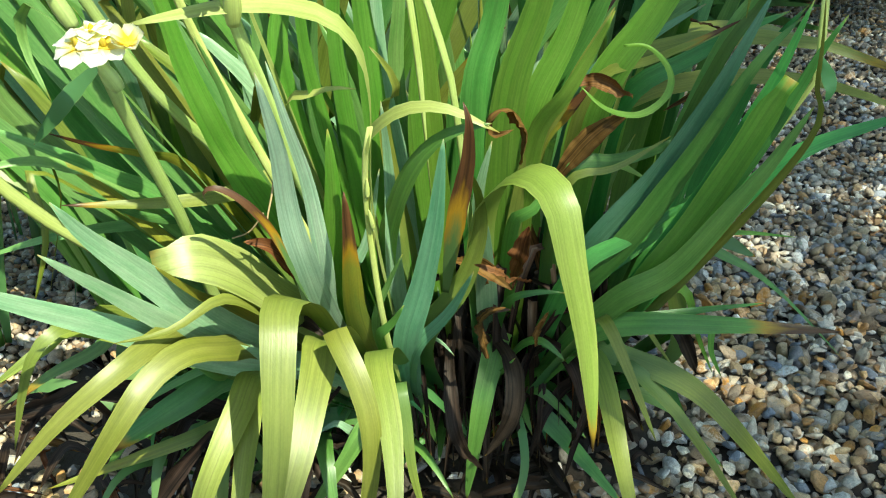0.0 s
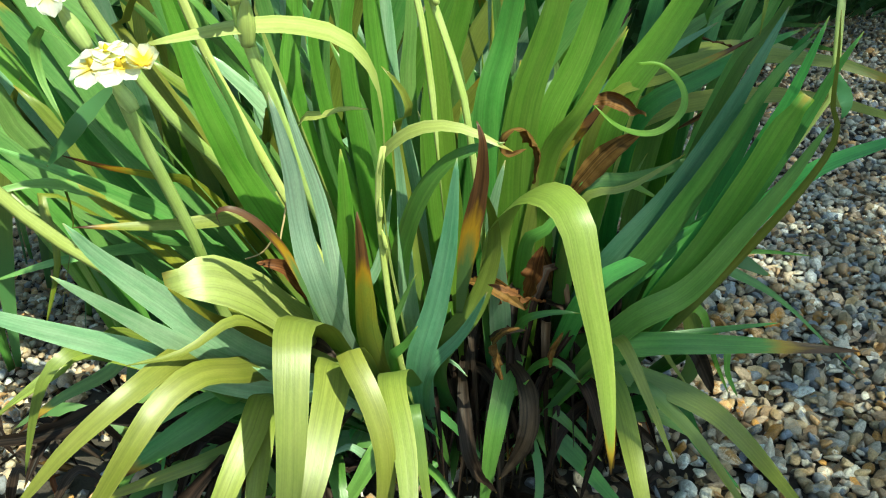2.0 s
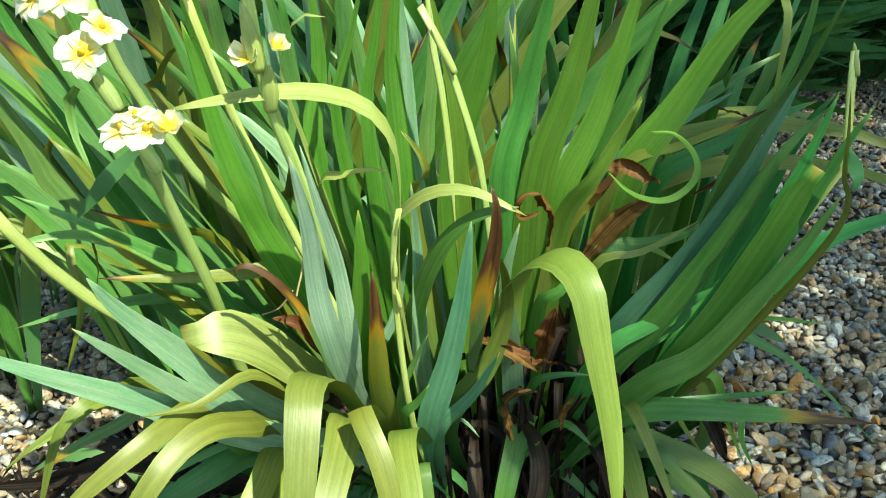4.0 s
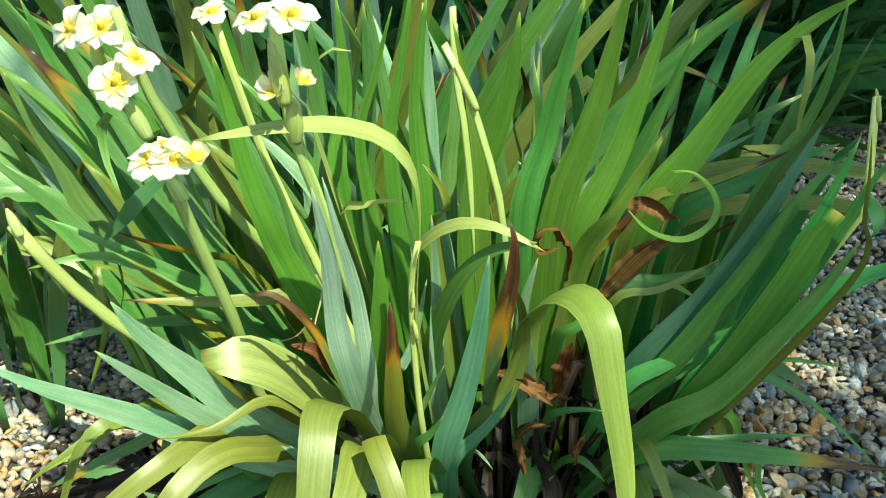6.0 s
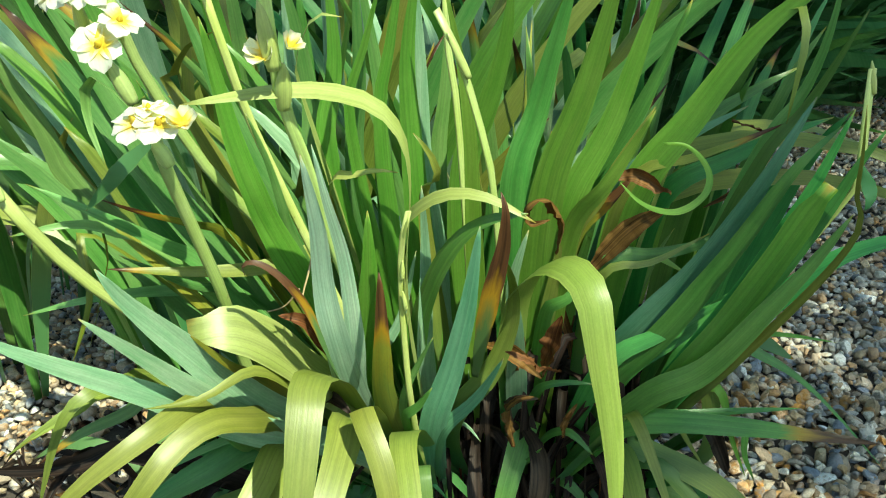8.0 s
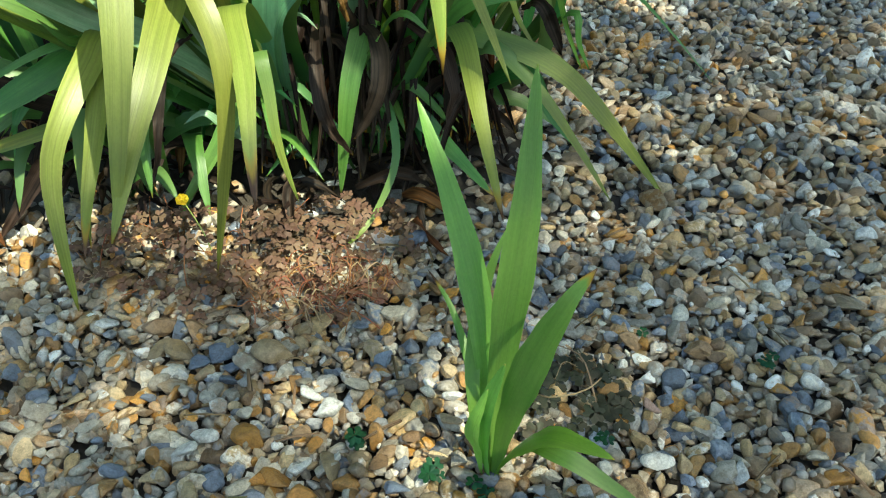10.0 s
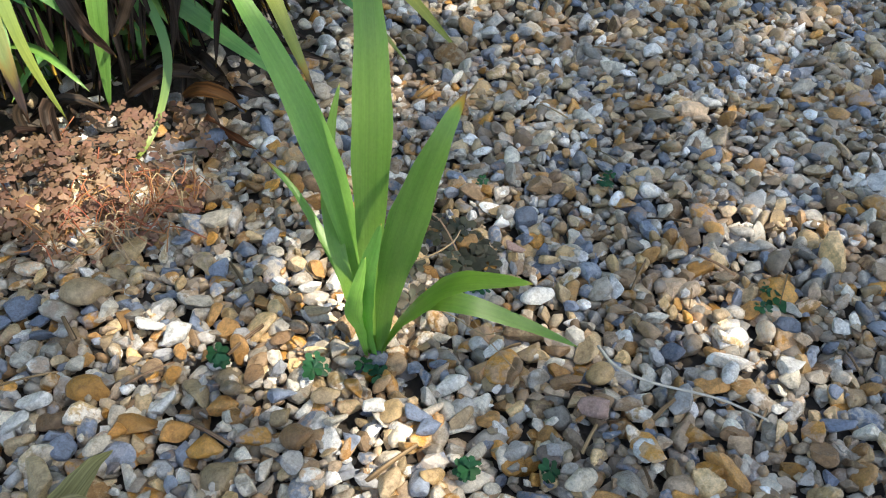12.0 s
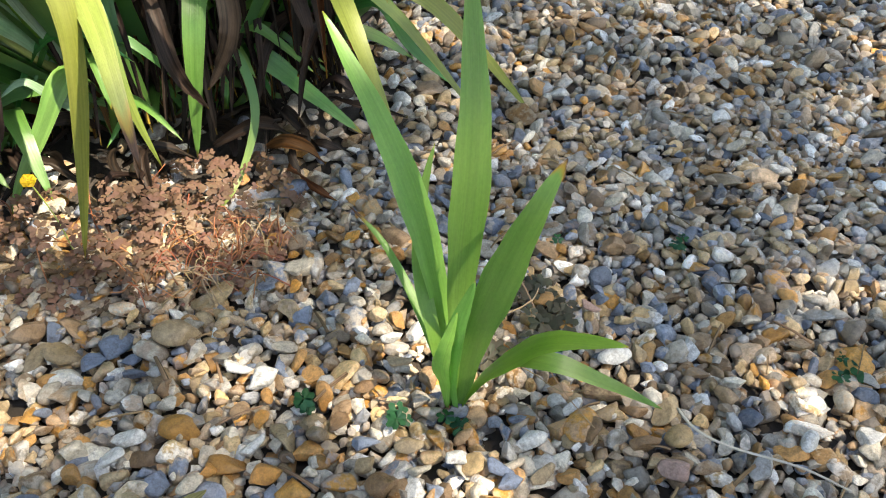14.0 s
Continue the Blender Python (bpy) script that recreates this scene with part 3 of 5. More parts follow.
blade(lit_waxy, 0.012, (0.106, 0.737, 0.000), (0.067, 0.660, 0.144), (0.075, 0.620, 0.218), (0.077, 0.600, 0.279), (0.075, 0.580, 0.323), (0.073, 0.570, 0.353))
blade(fresh, 0.020, (0.105, 0.731, 0.000), (0.064, 0.660, 0.144), (0.075, 0.640, 0.207), (0.083, 0.625, 0.262), (0.086, 0.618, 0.304))
blade(yellowing, 0.017, (0.105, 0.730, 0.000), (0.088, 0.640, 0.158), (0.091, 0.615, 0.213), (0.094, 0.605, 0.247), (0.095, 0.600, 0.276), brown=0.86)
blade(lit_green, 0.008, (0.111, 0.739, 0.000), (0.097, 0.640, 0.158), (0.106, 0.630, 0.197), (0.120, 0.620, 0.228))
blade(green, 0.013, (0.106, 0.733, 0.000), (0.099, 0.630, 0.159), (0.109, 0.620, 0.179), (0.120, 0.615, 0.198))
blade(shaded_glaucous, 0.018, (0.111, 0.736, 0.000), (0.111, 0.650, 0.134), (0.127, 0.635, 0.194), (0.139, 0.625, 0.244), (0.147, 0.617, 0.298))
blade(lime, 0.016, (0.140, 0.749, 0.000), (0.119, 0.660, 0.136), (0.148, 0.655, 0.182), (0.163, 0.650, 0.224), (0.163, 0.640, 0.257), (0.154, 0.630, 0.280))
blade(shaded_glaucous, 0.012, (0.105, 0.734, 0.000), (0.113, 0.650, 0.134), (0.141, 0.645, 0.171), (0.159, 0.640, 0.206))
blade(yellowing, 0.011, (0.141, 0.645, 0.188), (0.146, 0.635, 0.221), (0.152, 0.625, 0.252), (0.159, 0.617, 0.282), (0.161, 0.612, 0.307), (0.158, 0.615, 0.318), brown=0.42, twist=-25)
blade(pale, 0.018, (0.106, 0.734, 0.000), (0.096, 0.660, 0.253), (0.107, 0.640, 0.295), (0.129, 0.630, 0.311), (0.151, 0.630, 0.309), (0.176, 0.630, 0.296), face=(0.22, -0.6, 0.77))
blade(green, 0.020, (0.100, 0.733, 0.000), (0.099, 0.670, 0.181), (0.114, 0.650, 0.246), (0.132, 0.640, 0.280), (0.150, 0.635, 0.295), (0.172, 0.630, 0.301))
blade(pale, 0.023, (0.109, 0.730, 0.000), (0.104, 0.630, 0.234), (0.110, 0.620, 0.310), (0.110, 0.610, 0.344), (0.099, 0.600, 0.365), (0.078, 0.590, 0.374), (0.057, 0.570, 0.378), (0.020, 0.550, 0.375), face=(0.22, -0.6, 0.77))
blade(lime, 0.023, (0.159, 0.742, 0.000), (0.161, 0.680, 0.204), (0.176, 0.630, 0.267), (0.192, 0.600, 0.286), (0.206, 0.580, 0.279), (0.212, 0.570, 0.248), (0.220, 0.560, 0.205), (0.223, 0.548, 0.164), (0.223, 0.545, 0.152), brown=0.97)
blade(green, 0.017, (0.162, 0.740, 0.000), (0.237, 0.670, 0.159), (0.275, 0.655, 0.193), (0.304, 0.645, 0.241), (0.323, 0.640, 0.273), (0.338, 0.635, 0.305))
blade(fresh, 0.015, (0.195, 0.758, 0.000), (0.256, 0.680, 0.162), (0.287, 0.665, 0.221), (0.309, 0.655, 0.271), (0.320, 0.650, 0.299), (0.328, 0.645, 0.317), torn=True, twist=15)
blade(deep, 0.014, (0.202, 0.756, 0.000), (0.254, 0.690, 0.152), (0.291, 0.670, 0.233), (0.312, 0.660, 0.286), (0.324, 0.655, 0.317), (0.335, 0.650, 0.356))
blade(deep, 0.014, (0.194, 0.756, 0.000), (0.266, 0.680, 0.167), (0.308, 0.665, 0.248), (0.333, 0.660, 0.297), (0.343, 0.655, 0.326), (0.353, 0.650, 0.348))
blade(green, 0.016, (0.197, 0.757, 0.000), (0.217, 0.700, 0.146), (0.251, 0.690, 0.194), (0.290, 0.680, 0.263), (0.316, 0.670, 0.319), (0.337, 0.670, 0.343))
blade(shaded_glaucous, 0.017, (0.193, 0.763, 0.000), (0.217, 0.710, 0.158), (0.268, 0.700, 0.233), (0.293, 0.690, 0.281), (0.307, 0.680, 0.317), (0.324, 0.680, 0.356))
blade(deep, 0.016, (0.192, 0.761, 0.000), (0.225, 0.710, 0.149), (0.265, 0.710, 0.188), (0.309, 0.710, 0.228), (0.330, 0.710, 0.255))
blade(lime, 0.006, (0.201, 0.755, 0.000), (0.340, 0.660, 0.260), (0.342, 0.650, 0.309), (0.341, 0.645, 0.331), (0.337, 0.640, 0.361))
blade(lime, 0.007, (0.343, 0.650, 0.326), (0.347, 0.645, 0.316), (0.348, 0.645, 0.310), (0.346, 0.645, 0.304), twist=60)
blade(lime, 0.015, (0.159, 0.737, 0.000), (0.190, 0.700, 0.242), (0.209, 0.690, 0.286), (0.224, 0.685, 0.319), (0.239, 0.680, 0.349))
blade(deep, 0.017, (0.199, 0.761, 0.000), (0.255, 0.700, 0.137), (0.315, 0.700, 0.213), (0.346, 0.700, 0.247), (0.373, 0.700, 0.263), (0.425, 0.700, 0.280))
blade(green, 0.016, (0.161, 0.738, 0.000), (0.224, 0.680, 0.131), (0.257, 0.660, 0.156), (0.301, 0.655, 0.159), (0.341, 0.650, 0.160), (0.381, 0.650, 0.157), brown=0.86)
blade(fresh, 0.007, (0.190, 0.760, 0.000), (0.283, 0.700, 0.176), (0.322, 0.720, 0.190), (0.374, 0.730, 0.181))
blade(deep, 0.012, (0.219, 0.787, 0.000), (0.279, 0.750, 0.167), (0.345, 0.800, 0.129), (0.401, 0.840, 0.077), (0.469, 0.842, 0.005))
blade(lime, 0.016, (0.201, 0.765, 0.000), (0.217, 0.700, 0.113), (0.258, 0.680, 0.116), (0.299, 0.670, 0.101), (0.329, 0.660, 0.073), (0.382, 0.655, 0.004))
blade(lime, 0.010, (0.198, 0.766, 0.000), (0.247, 0.680, 0.113), (0.277, 0.670, 0.097), (0.303, 0.660, 0.067), (0.342, 0.647, 0.005))
blade(lime, 0.011, (0.158, 0.737, 0.000), (0.226, 0.660, 0.145), (0.234, 0.620, 0.186), (0.246, 0.600, 0.166), (0.262, 0.580, 0.129))
blade(lime, 0.015, (0.172, 0.743, 0.000), (0.222, 0.680, 0.120), (0.236, 0.630, 0.139), (0.243, 0.580, 0.116), (0.257, 0.550, 0.055), brown=0.95)
blade(green, 0.014, (0.164, 0.745, 0.000), (0.191, 0.700, 0.061), (0.225, 0.680, 0.035), (0.260, 0.654, 0.005), brown=0.95)
blade(deep, 0.013, (0.197, 0.764, 0.000), (0.277, 0.700, 0.088), (0.299, 0.690, 0.056), (0.331, 0.680, 0.021))
blade(shade_dead, 0.010, (0.138, 0.680, 0.131), (0.140, 0.650, 0.117), (0.145, 0.630, 0.085), (0.160, 0.640, 0.052), twist=-37.1862)
blade(shade_dead, 0.013, (0.166, 0.690, 0.131), (0.181, 0.660, 0.125), (0.181, 0.640, 0.098), (0.163, 0.640, 0.065), twist=-55.5453)
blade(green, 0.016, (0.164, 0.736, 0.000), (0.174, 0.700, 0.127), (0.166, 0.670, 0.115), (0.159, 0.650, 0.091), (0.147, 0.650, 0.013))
blade(shade_dead, 0.010, (0.170, 0.700, 0.109), (0.160, 0.660, 0.152), (0.166, 0.640, 0.178), (0.181, 0.640, 0.179), twist=-21.3058)
blade(shade_dead, 0.012, (0.198, 0.700, 0.123), (0.222, 0.680, 0.111), (0.229, 0.670, 0.076), (0.220, 0.660, 0.054), twist=83.1265)
blade(shade_dead, 0.010, (0.276, 0.690, 0.134), (0.289, 0.680, 0.141), (0.305, 0.680, 0.103), twist=-30.3647)
blade(dead, 0.014, (0.181, 0.680, 0.171), (0.186, 0.670, 0.201), (0.192, 0.670, 0.221), twist=-88.3086)
blade(yellowing, 0.0065, (0.061, 0.630, 0.183), (0.062, 0.600, 0.231), (0.058, 0.585, 0.261), (0.050, 0.575, 0.282), (0.040, 0.570, 0.292), (0.033, 0.568, 0.291), (0.032, 0.572, 0.283), brown=0.55, twist=60)
blade(dead, 0.012, (0.065, 0.630, 0.197), (0.052, 0.610, 0.238), (0.037, 0.600, 0.247), twist=-59.4779)
blade(dead, 0.008, (0.164, 0.680, 0.171), (0.168, 0.670, 0.209), twist=51.0742)
blade(dead, 0.010, (0.144, 0.670, 0.198), (0.162, 0.660, 0.199), (0.181, 0.660, 0.182), twist=-24.7096)
blade(dead, 0.004, (0.195, 0.640, 0.152), (0.197, 0.635, 0.168), (0.203, 0.630, 0.184), twist=-37.7398)
blade(dead, 0.008, (0.185, 0.680, 0.258), (0.190, 0.680, 0.276), (0.182, 0.670, 0.295), (0.169, 0.665, 0.294), (0.170, 0.670, 0.280), (0.183, 0.670, 0.283), twist=-72.5216)
blade(spring, 0.0040, (0.245, 0.680, 0.328), (0.259, 0.680, 0.327), (0.271, 0.675, 0.314), (0.269, 0.670, 0.301), (0.254, 0.665, 0.292), (0.235, 0.665, 0.296), (0.221, 0.670, 0.308), twist=35)
blade(dead, 0.006, (0.294, 0.750, 0.325), (0.318, 0.750, 0.312), (0.308, 0.750, 0.283), (0.282, 0.750, 0.266), twist=86.7148)
blade(dead, 0.014, (0.208, 0.700, 0.238), (0.232, 0.700, 0.268), (0.253, 0.700, 0.282), twist=-13.6885)
blade(dead, 0.009, (0.217, 0.690, 0.303), (0.233, 0.690, 0.306), (0.253, 0.690, 0.294), twist=-52.575)
blade(yellowing, 0.020, (0.159, 0.735, 0.000), (0.190, 0.710, 0.238), (0.215, 0.705, 0.279), (0.232, 0.700, 0.303), brown=0.9)
blade(green, 0.025, (0.100, 0.737, 0.000), (0.009, 0.660, 0.119), (-0.024, 0.630, 0.121), (-0.061, 0.610, 0.104), (-0.094, 0.600, 0.089), brown=0.9)
blade(yellowing, 0.012, (0.100, 0.729, 0.000), (0.012, 0.680, 0.068), (-0.031, 0.640, 0.079), (-0.077, 0.620, 0.072), (-0.125, 0.600, 0.065))
blade(green, 0.008, (0.105, 0.732, 0.000), (0.017, 0.660, 0.125), (-0.025, 0.630, 0.136), (-0.079, 0.610, 0.110))
blade(green, 0.012, (0.112, 0.730, 0.000), (0.019, 0.660, 0.134), (0.007, 0.610, 0.147), (-0.007, 0.600, 0.167))
blade(lime, 0.017, (0.105, 0.738, 0.000), (0.032, 0.620, 0.146), (0.026, 0.585, 0.151), (0.014, 0.550, 0.128), (0.006, 0.535, 0.103), (0.007, 0.520, 0.065), (0.008, 0.512, 0.024))
blade(lime, 0.016, (0.104, 0.741, 0.000), (0.030, 0.620, 0.134), (0.029, 0.580, 0.137), (0.030, 0.540, 0.112), (0.031, 0.510, 0.091), (0.034, 0.490, 0.078), brown=0.95)
blade(lime, 0.010, (0.105, 0.732, 0.000), (0.110, 0.630, 0.135), (0.116, 0.610, 0.114), (0.119, 0.600, 0.082), (0.128, 0.595, 0.043))
blade(green, 0.013, (0.104, 0.729, 0.000), (0.088, 0.660, 0.082), (0.066, 0.640, 0.057), (0.045, 0.630, 0.029), (0.035, 0.625, 0.009))
blade(lime, 0.006, (0.164, 0.737, 0.000), (0.179, 0.690, 0.072), (0.189, 0.660, 0.053), (0.185, 0.640, 0.032), (0.166, 0.620, 0.004), (0.145, 0.588, 0.005))
blade(green, 0.012, (0.140, 0.749, 0.000), (0.114, 0.690, 0.084), (0.119, 0.680, 0.066), (0.125, 0.680, 0.039))
blade(shade_dead, 0.012, (-0.023, 0.640, 0.082), (-0.052, 0.630, 0.050), (-0.087, 0.617, 0.005), twist=-0.25565)
blade(lime, 0.011, (0.098, 0.732, 0.000), (-0.040, 0.620, 0.183), (-0.046, 0.580, 0.211), (-0.054, 0.550, 0.221), (-0.068, 0.540, 0.203), (-0.090, 0.540, 0.150))
blade(lime, 0.007, (0.101, 0.731, 0.000), (-0.052, 0.600, 0.184), (-0.064, 0.560, 0.203), (-0.091, 0.540, 0.192))
blade(lit_green, 0.013, (0.081, 0.769, 0.000), (-0.028, 0.680, 0.226), (-0.048, 0.650, 0.263), (-0.067, 0.620, 0.293), (-0.099, 0.600, 0.319))
blade(yellowing, 0.010, (0.080, 0.760, 0.000), (-0.014, 0.700, 0.237), (-0.036, 0.660, 0.275), (-0.055, 0.640, 0.289), (-0.070, 0.620, 0.304), brown=0.9)
blade(lit_green, 0.014, (0.091, 0.766, 0.000), (-0.055, 0.680, 0.239), (-0.084, 0.660, 0.267), (-0.101, 0.640, 0.281), (-0.131, 0.620, 0.279))
blade(lime, 0.014, (0.092, 0.764, 0.000), (0.049, 0.720, 0.228), (0.008, 0.680, 0.240), (-0.030, 0.650, 0.248), (-0.073, 0.620, 0.261), brown=0.95)
blade(lit_green, 0.011, (0.091, 0.767, 0.000), (-0.012, 0.700, 0.200), (-0.043, 0.670, 0.227), (-0.076, 0.640, 0.261))
blade(yellowing, 0.010, (0.089, 0.768, 0.000), (-0.109, 0.680, 0.259), (-0.110, 0.660, 0.227), (-0.129, 0.650, 0.177))
blade(lit_green, 0.011, (0.085, 0.760, 0.000), (-0.029, 0.720, 0.190), (-0.078, 0.700, 0.209), (-0.117, 0.670, 0.216), (-0.165, 0.660, 0.205))
blade(lit_green, 0.015, (0.081, 0.769, 0.000), (-0.062, 0.660, 0.348), (-0.093, 0.660, 0.346), (-0.080, 0.650, 0.313))
blade(lime, 0.009, (-0.017, 0.600, 0.348), (-0.035, 0.600, 0.335), (-0.066, 0.600, 0.305), twist=40)
blade(lit_green, 0.016, (0.111, 0.740, 0.000), (0.060, 0.700, 0.273), (0.070, 0.680, 0.358), (0.075, 0.660, 0.426))
blade(lit_green, 0.014, (0.083, 0.767, 0.000), (0.076, 0.710, 0.270), (0.078, 0.700, 0.347), (0.072, 0.690, 0.408), (0.071, 0.680, 0.434))
blade(glaucous, 0.018, (0.139, 0.747, 0.000), (0.104, 0.700, 0.274), (0.104, 0.690, 0.356), (0.104, 0.680, 0.424))
blade(lit_green, 0.015, (0.139, 0.745, 0.000), (0.110, 0.710, 0.267), (0.118, 0.700, 0.354), (0.122, 0.690, 0.411))
blade(fresh, 0.022, (0.137, 0.747, 0.000), (0.126, 0.700, 0.283), (0.141, 0.690, 0.336), (0.154, 0.680, 0.381), (0.159, 0.670, 0.419))
blade(green, 0.022, (0.162, 0.745, 0.000), (0.158, 0.700, 0.276), (0.171, 0.700, 0.334), (0.183, 0.690, 0.386), (0.194, 0.680, 0.426))
blade(fresh, 0.024, (0.171, 0.735, 0.000), (0.176, 0.700, 0.269), (0.197, 0.690, 0.344), (0.210, 0.680, 0.399), (0.218, 0.670, 0.435))
blade(fresh, 0.020, (0.172, 0.746, 0.000), (0.187, 0.700, 0.258), (0.213, 0.690, 0.327), (0.229, 0.680, 0.384), (0.240, 0.670, 0.429))
blade(green, 0.016, (0.167, 0.735, 0.000), (0.190, 0.710, 0.250), (0.222, 0.700, 0.321), (0.242, 0.690, 0.370), (0.254, 0.680, 0.408))
blade(fresh, 0.016, (0.171, 0.736, 0.000), (0.190, 0.700, 0.247), (0.212, 0.680, 0.297), (0.226, 0.675, 0.324), (0.238, 0.667, 0.350))
blade(fresh, 0.024, (0.202, 0.762, 0.000), (0.226, 0.720, 0.263), (0.261, 0.710, 0.330), (0.287, 0.700, 0.378), (0.313, 0.690, 0.408), (0.336, 0.680, 0.424))
blade(lime, 0.011, (0.189, 0.756, 0.000), (0.251, 0.720, 0.298), (0.281, 0.710, 0.363), (0.302, 0.700, 0.398), (0.313, 0.690, 0.402), (0.314, 0.680, 0.384), (0.312, 0.680, 0.363), (0.310, 0.680, 0.341))
blade(lime, 0.010, (0.197, 0.761, 0.000), (0.221, 0.720, 0.275), (0.263, 0.710, 0.309), (0.289, 0.700, 0.324), (0.316, 0.700, 0.337), brown=0.93)
blade(green, 0.011, (0.228, 0.790, 0.000), (0.295, 0.700, 0.295), (0.319, 0.690, 0.342), (0.330, 0.680, 0.372), (0.340, 0.670, 0.403))
blade(lit_green, 0.011, (0.221, 0.779, 0.000), (0.297, 0.710, 0.299), (0.320, 0.700, 0.349), (0.328, 0.690, 0.386), (0.329, 0.680, 0.424))
blade(shaded_glaucous, 0.015, (0.191, 0.809, 0.000), (0.222, 0.740, 0.271), (0.259, 0.740, 0.311), (0.301, 0.740, 0.337))
blade(deep, 0.018, (0.230, 0.780, 0.000), (0.242, 0.740, 0.256), (0.289, 0.730, 0.303), (0.321, 0.730, 0.322), (0.349, 0.730, 0.333))
blade(fresh, 0.020, (0.109, 0.738, 0.000), (0.025, 0.660, 0.253), (0.016, 0.640, 0.300), (0.010, 0.630, 0.337), (0.007, 0.620, 0.382), (0.007, 0.610, 0.406))
blade(lit_green, 0.020, (0.090, 0.766, 0.000), (0.024, 0.700, 0.248), (0.001, 0.690, 0.301), (-0.018, 0.680, 0.357), (-0.031, 0.670, 0.411))
blade(lit_green, 0.022, (0.090, 0.761, 0.000), (-0.048, 0.700, 0.245), (-0.068, 0.690, 0.296), (-0.086, 0.680, 0.346), (-0.105, 0.670, 0.393), (-0.114, 0.660, 0.419))
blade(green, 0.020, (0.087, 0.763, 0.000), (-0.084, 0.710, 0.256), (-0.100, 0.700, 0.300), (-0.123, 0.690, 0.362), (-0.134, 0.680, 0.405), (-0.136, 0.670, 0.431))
blade(lit_green, 0.026, (0.090, 0.768, 0.000), (-0.069, 0.690, 0.288), (-0.094, 0.680, 0.339), (-0.112, 0.670, 0.372), (-0.126, 0.660, 0.397), (-0.135, 0.660, 0.407), brown=0.92)
blade(lit_green, 0.022, (0.085, 0.765, 0.000), (-0.119, 0.700, 0.263), (-0.140, 0.690, 0.317), (-0.152, 0.680, 0.356), (-0.160, 0.670, 0.393))
blade(lit_green, 0.020, (0.078, 0.759, 0.000), (-0.122, 0.690, 0.262), (-0.145, 0.680, 0.297), (-0.162, 0.670, 0.319), (-0.180, 0.660, 0.343))
blade(lime, 0.013, (0.086, 0.765, 0.000), (-0.048, 0.700, 0.335), (-0.057, 0.700, 0.353), (-0.039, 0.690, 0.379), (-0.018, 0.690, 0.389))
blade(pale, 0.014, (0.110, 0.736, 0.000), (0.037, 0.680, 0.337), (0.038, 0.670, 0.379), (0.051, 0.660, 0.401), (0.067, 0.660, 0.400), face=(0.22, -0.6, 0.77))
blade(lit_green, 0.018, (0.080, 0.763, 0.000), (0.034, 0.700, 0.280), (0.034, 0.700, 0.336), (0.031, 0.690, 0.389), (0.025, 0.680, 0.428))
blade(pale, 0.014, (0.109, 0.735, 0.000), (0.044, 0.690, 0.276), (0.065, 0.670, 0.306), (0.082, 0.660, 0.314), (0.095, 0.660, 0.313), face=(0.22, -0.6, 0.77))
blade(lime, 0.014, (0.128, 0.749, 0.000), (0.104, 0.680, 0.278), (0.118, 0.660, 0.307), (0.115, 0.655, 0.325), (0.106, 0.650, 0.339))
blade(green, 0.014, (0.200, 0.755, 0.000), (0.210, 0.700, 0.234), (0.244, 0.710, 0.245), (0.280, 0.720, 0.252), (0.309, 0.730, 0.267))
blade(lime, 0.009, (0.196, 0.759, 0.000), (0.210, 0.700, 0.226), (0.243, 0.700, 0.243), (0.281, 0.710, 0.263))
blade(green, 0.016, (0.169, 0.738, 0.000), (0.179, 0.690, 0.203), (0.193, 0.680, 0.224), (0.210, 0.680, 0.250))
blade(glaucous, 0.014, (0.161, 0.740, 0.000), (0.165, 0.670, 0.197), (0.161, 0.660, 0.241), (0.171, 0.655, 0.282))
blade(deep, 0.015, (0.172, 0.735, 0.000), (0.216, 0.690, 0.169), (0.251, 0.690, 0.198), (0.285, 0.690, 0.222), (0.295, 0.690, 0.230))
blade(green, 0.010, (0.160, 0.741, 0.000), (0.171, 0.680, 0.149), (0.193, 0.670, 0.173), (0.215, 0.670, 0.173))
blade(green, 0.012, (0.170, 0.740, 0.000), (0.178, 0.680, 0.113), (0.197, 0.660, 0.145), (0.215, 0.650, 0.134))
blade(yellowing, 0.012, (0.224, 0.789, 0.000), (0.297, 0.720, 0.085), (0.292, 0.720, 0.143), (0.290, 0.720, 0.195))
blade(yellowing, 0.008, (0.199, 0.755, 0.000), (0.263, 0.700, 0.137), (0.275, 0.700, 0.123), (0.293, 0.700, 0.095))
blade(fresh, 0.008, (0.230, 0.781, 0.000), (0.292, 0.720, 0.152), (0.311, 0.720, 0.110), (0.326, 0.720, 0.075))
blade(glaucous, 0.010, (0.102, 0.739, 0.000), (0.074, 0.660, 0.063), (0.062, 0.650, 0.083), (0.047, 0.645, 0.076))
blade(yellowing, 0.0105, (0.304, 0.760, 0.174), (0.329, 0.760, 0.166), (0.358, 0.760, 0.150), brown=0.97)
blade(deep, 0.008, (0.194, 0.764, 0.000), (0.248, 0.680, 0.138), (0.284, 0.680, 0.151), (0.345, 0.690, 0.153))
blade(green, 0.009, (0.220, 0.789, 0.000), (0.312, 0.720, 0.120), (0.319, 0.710, 0.103), (0.330, 0.710, 0.079))
blade(yellowing, 0.012, (0.220, 0.781, 0.000), (0.298, 0.730, 0.111), (0.295, 0.730, 0.142), (0.297, 0.730, 0.177))
blade(glaucous, 0.007, (0.135, 0.743, 0.000), (0.108, 0.680, 0.126), (0.131, 0.660, 0.145), (0.144, 0.650, 0.138))
blade(green, 0.007, (0.166, 0.745, 0.000), (0.178, 0.700, 0.095), (0.163, 0.680, 0.092), (0.183, 0.660, 0.130))
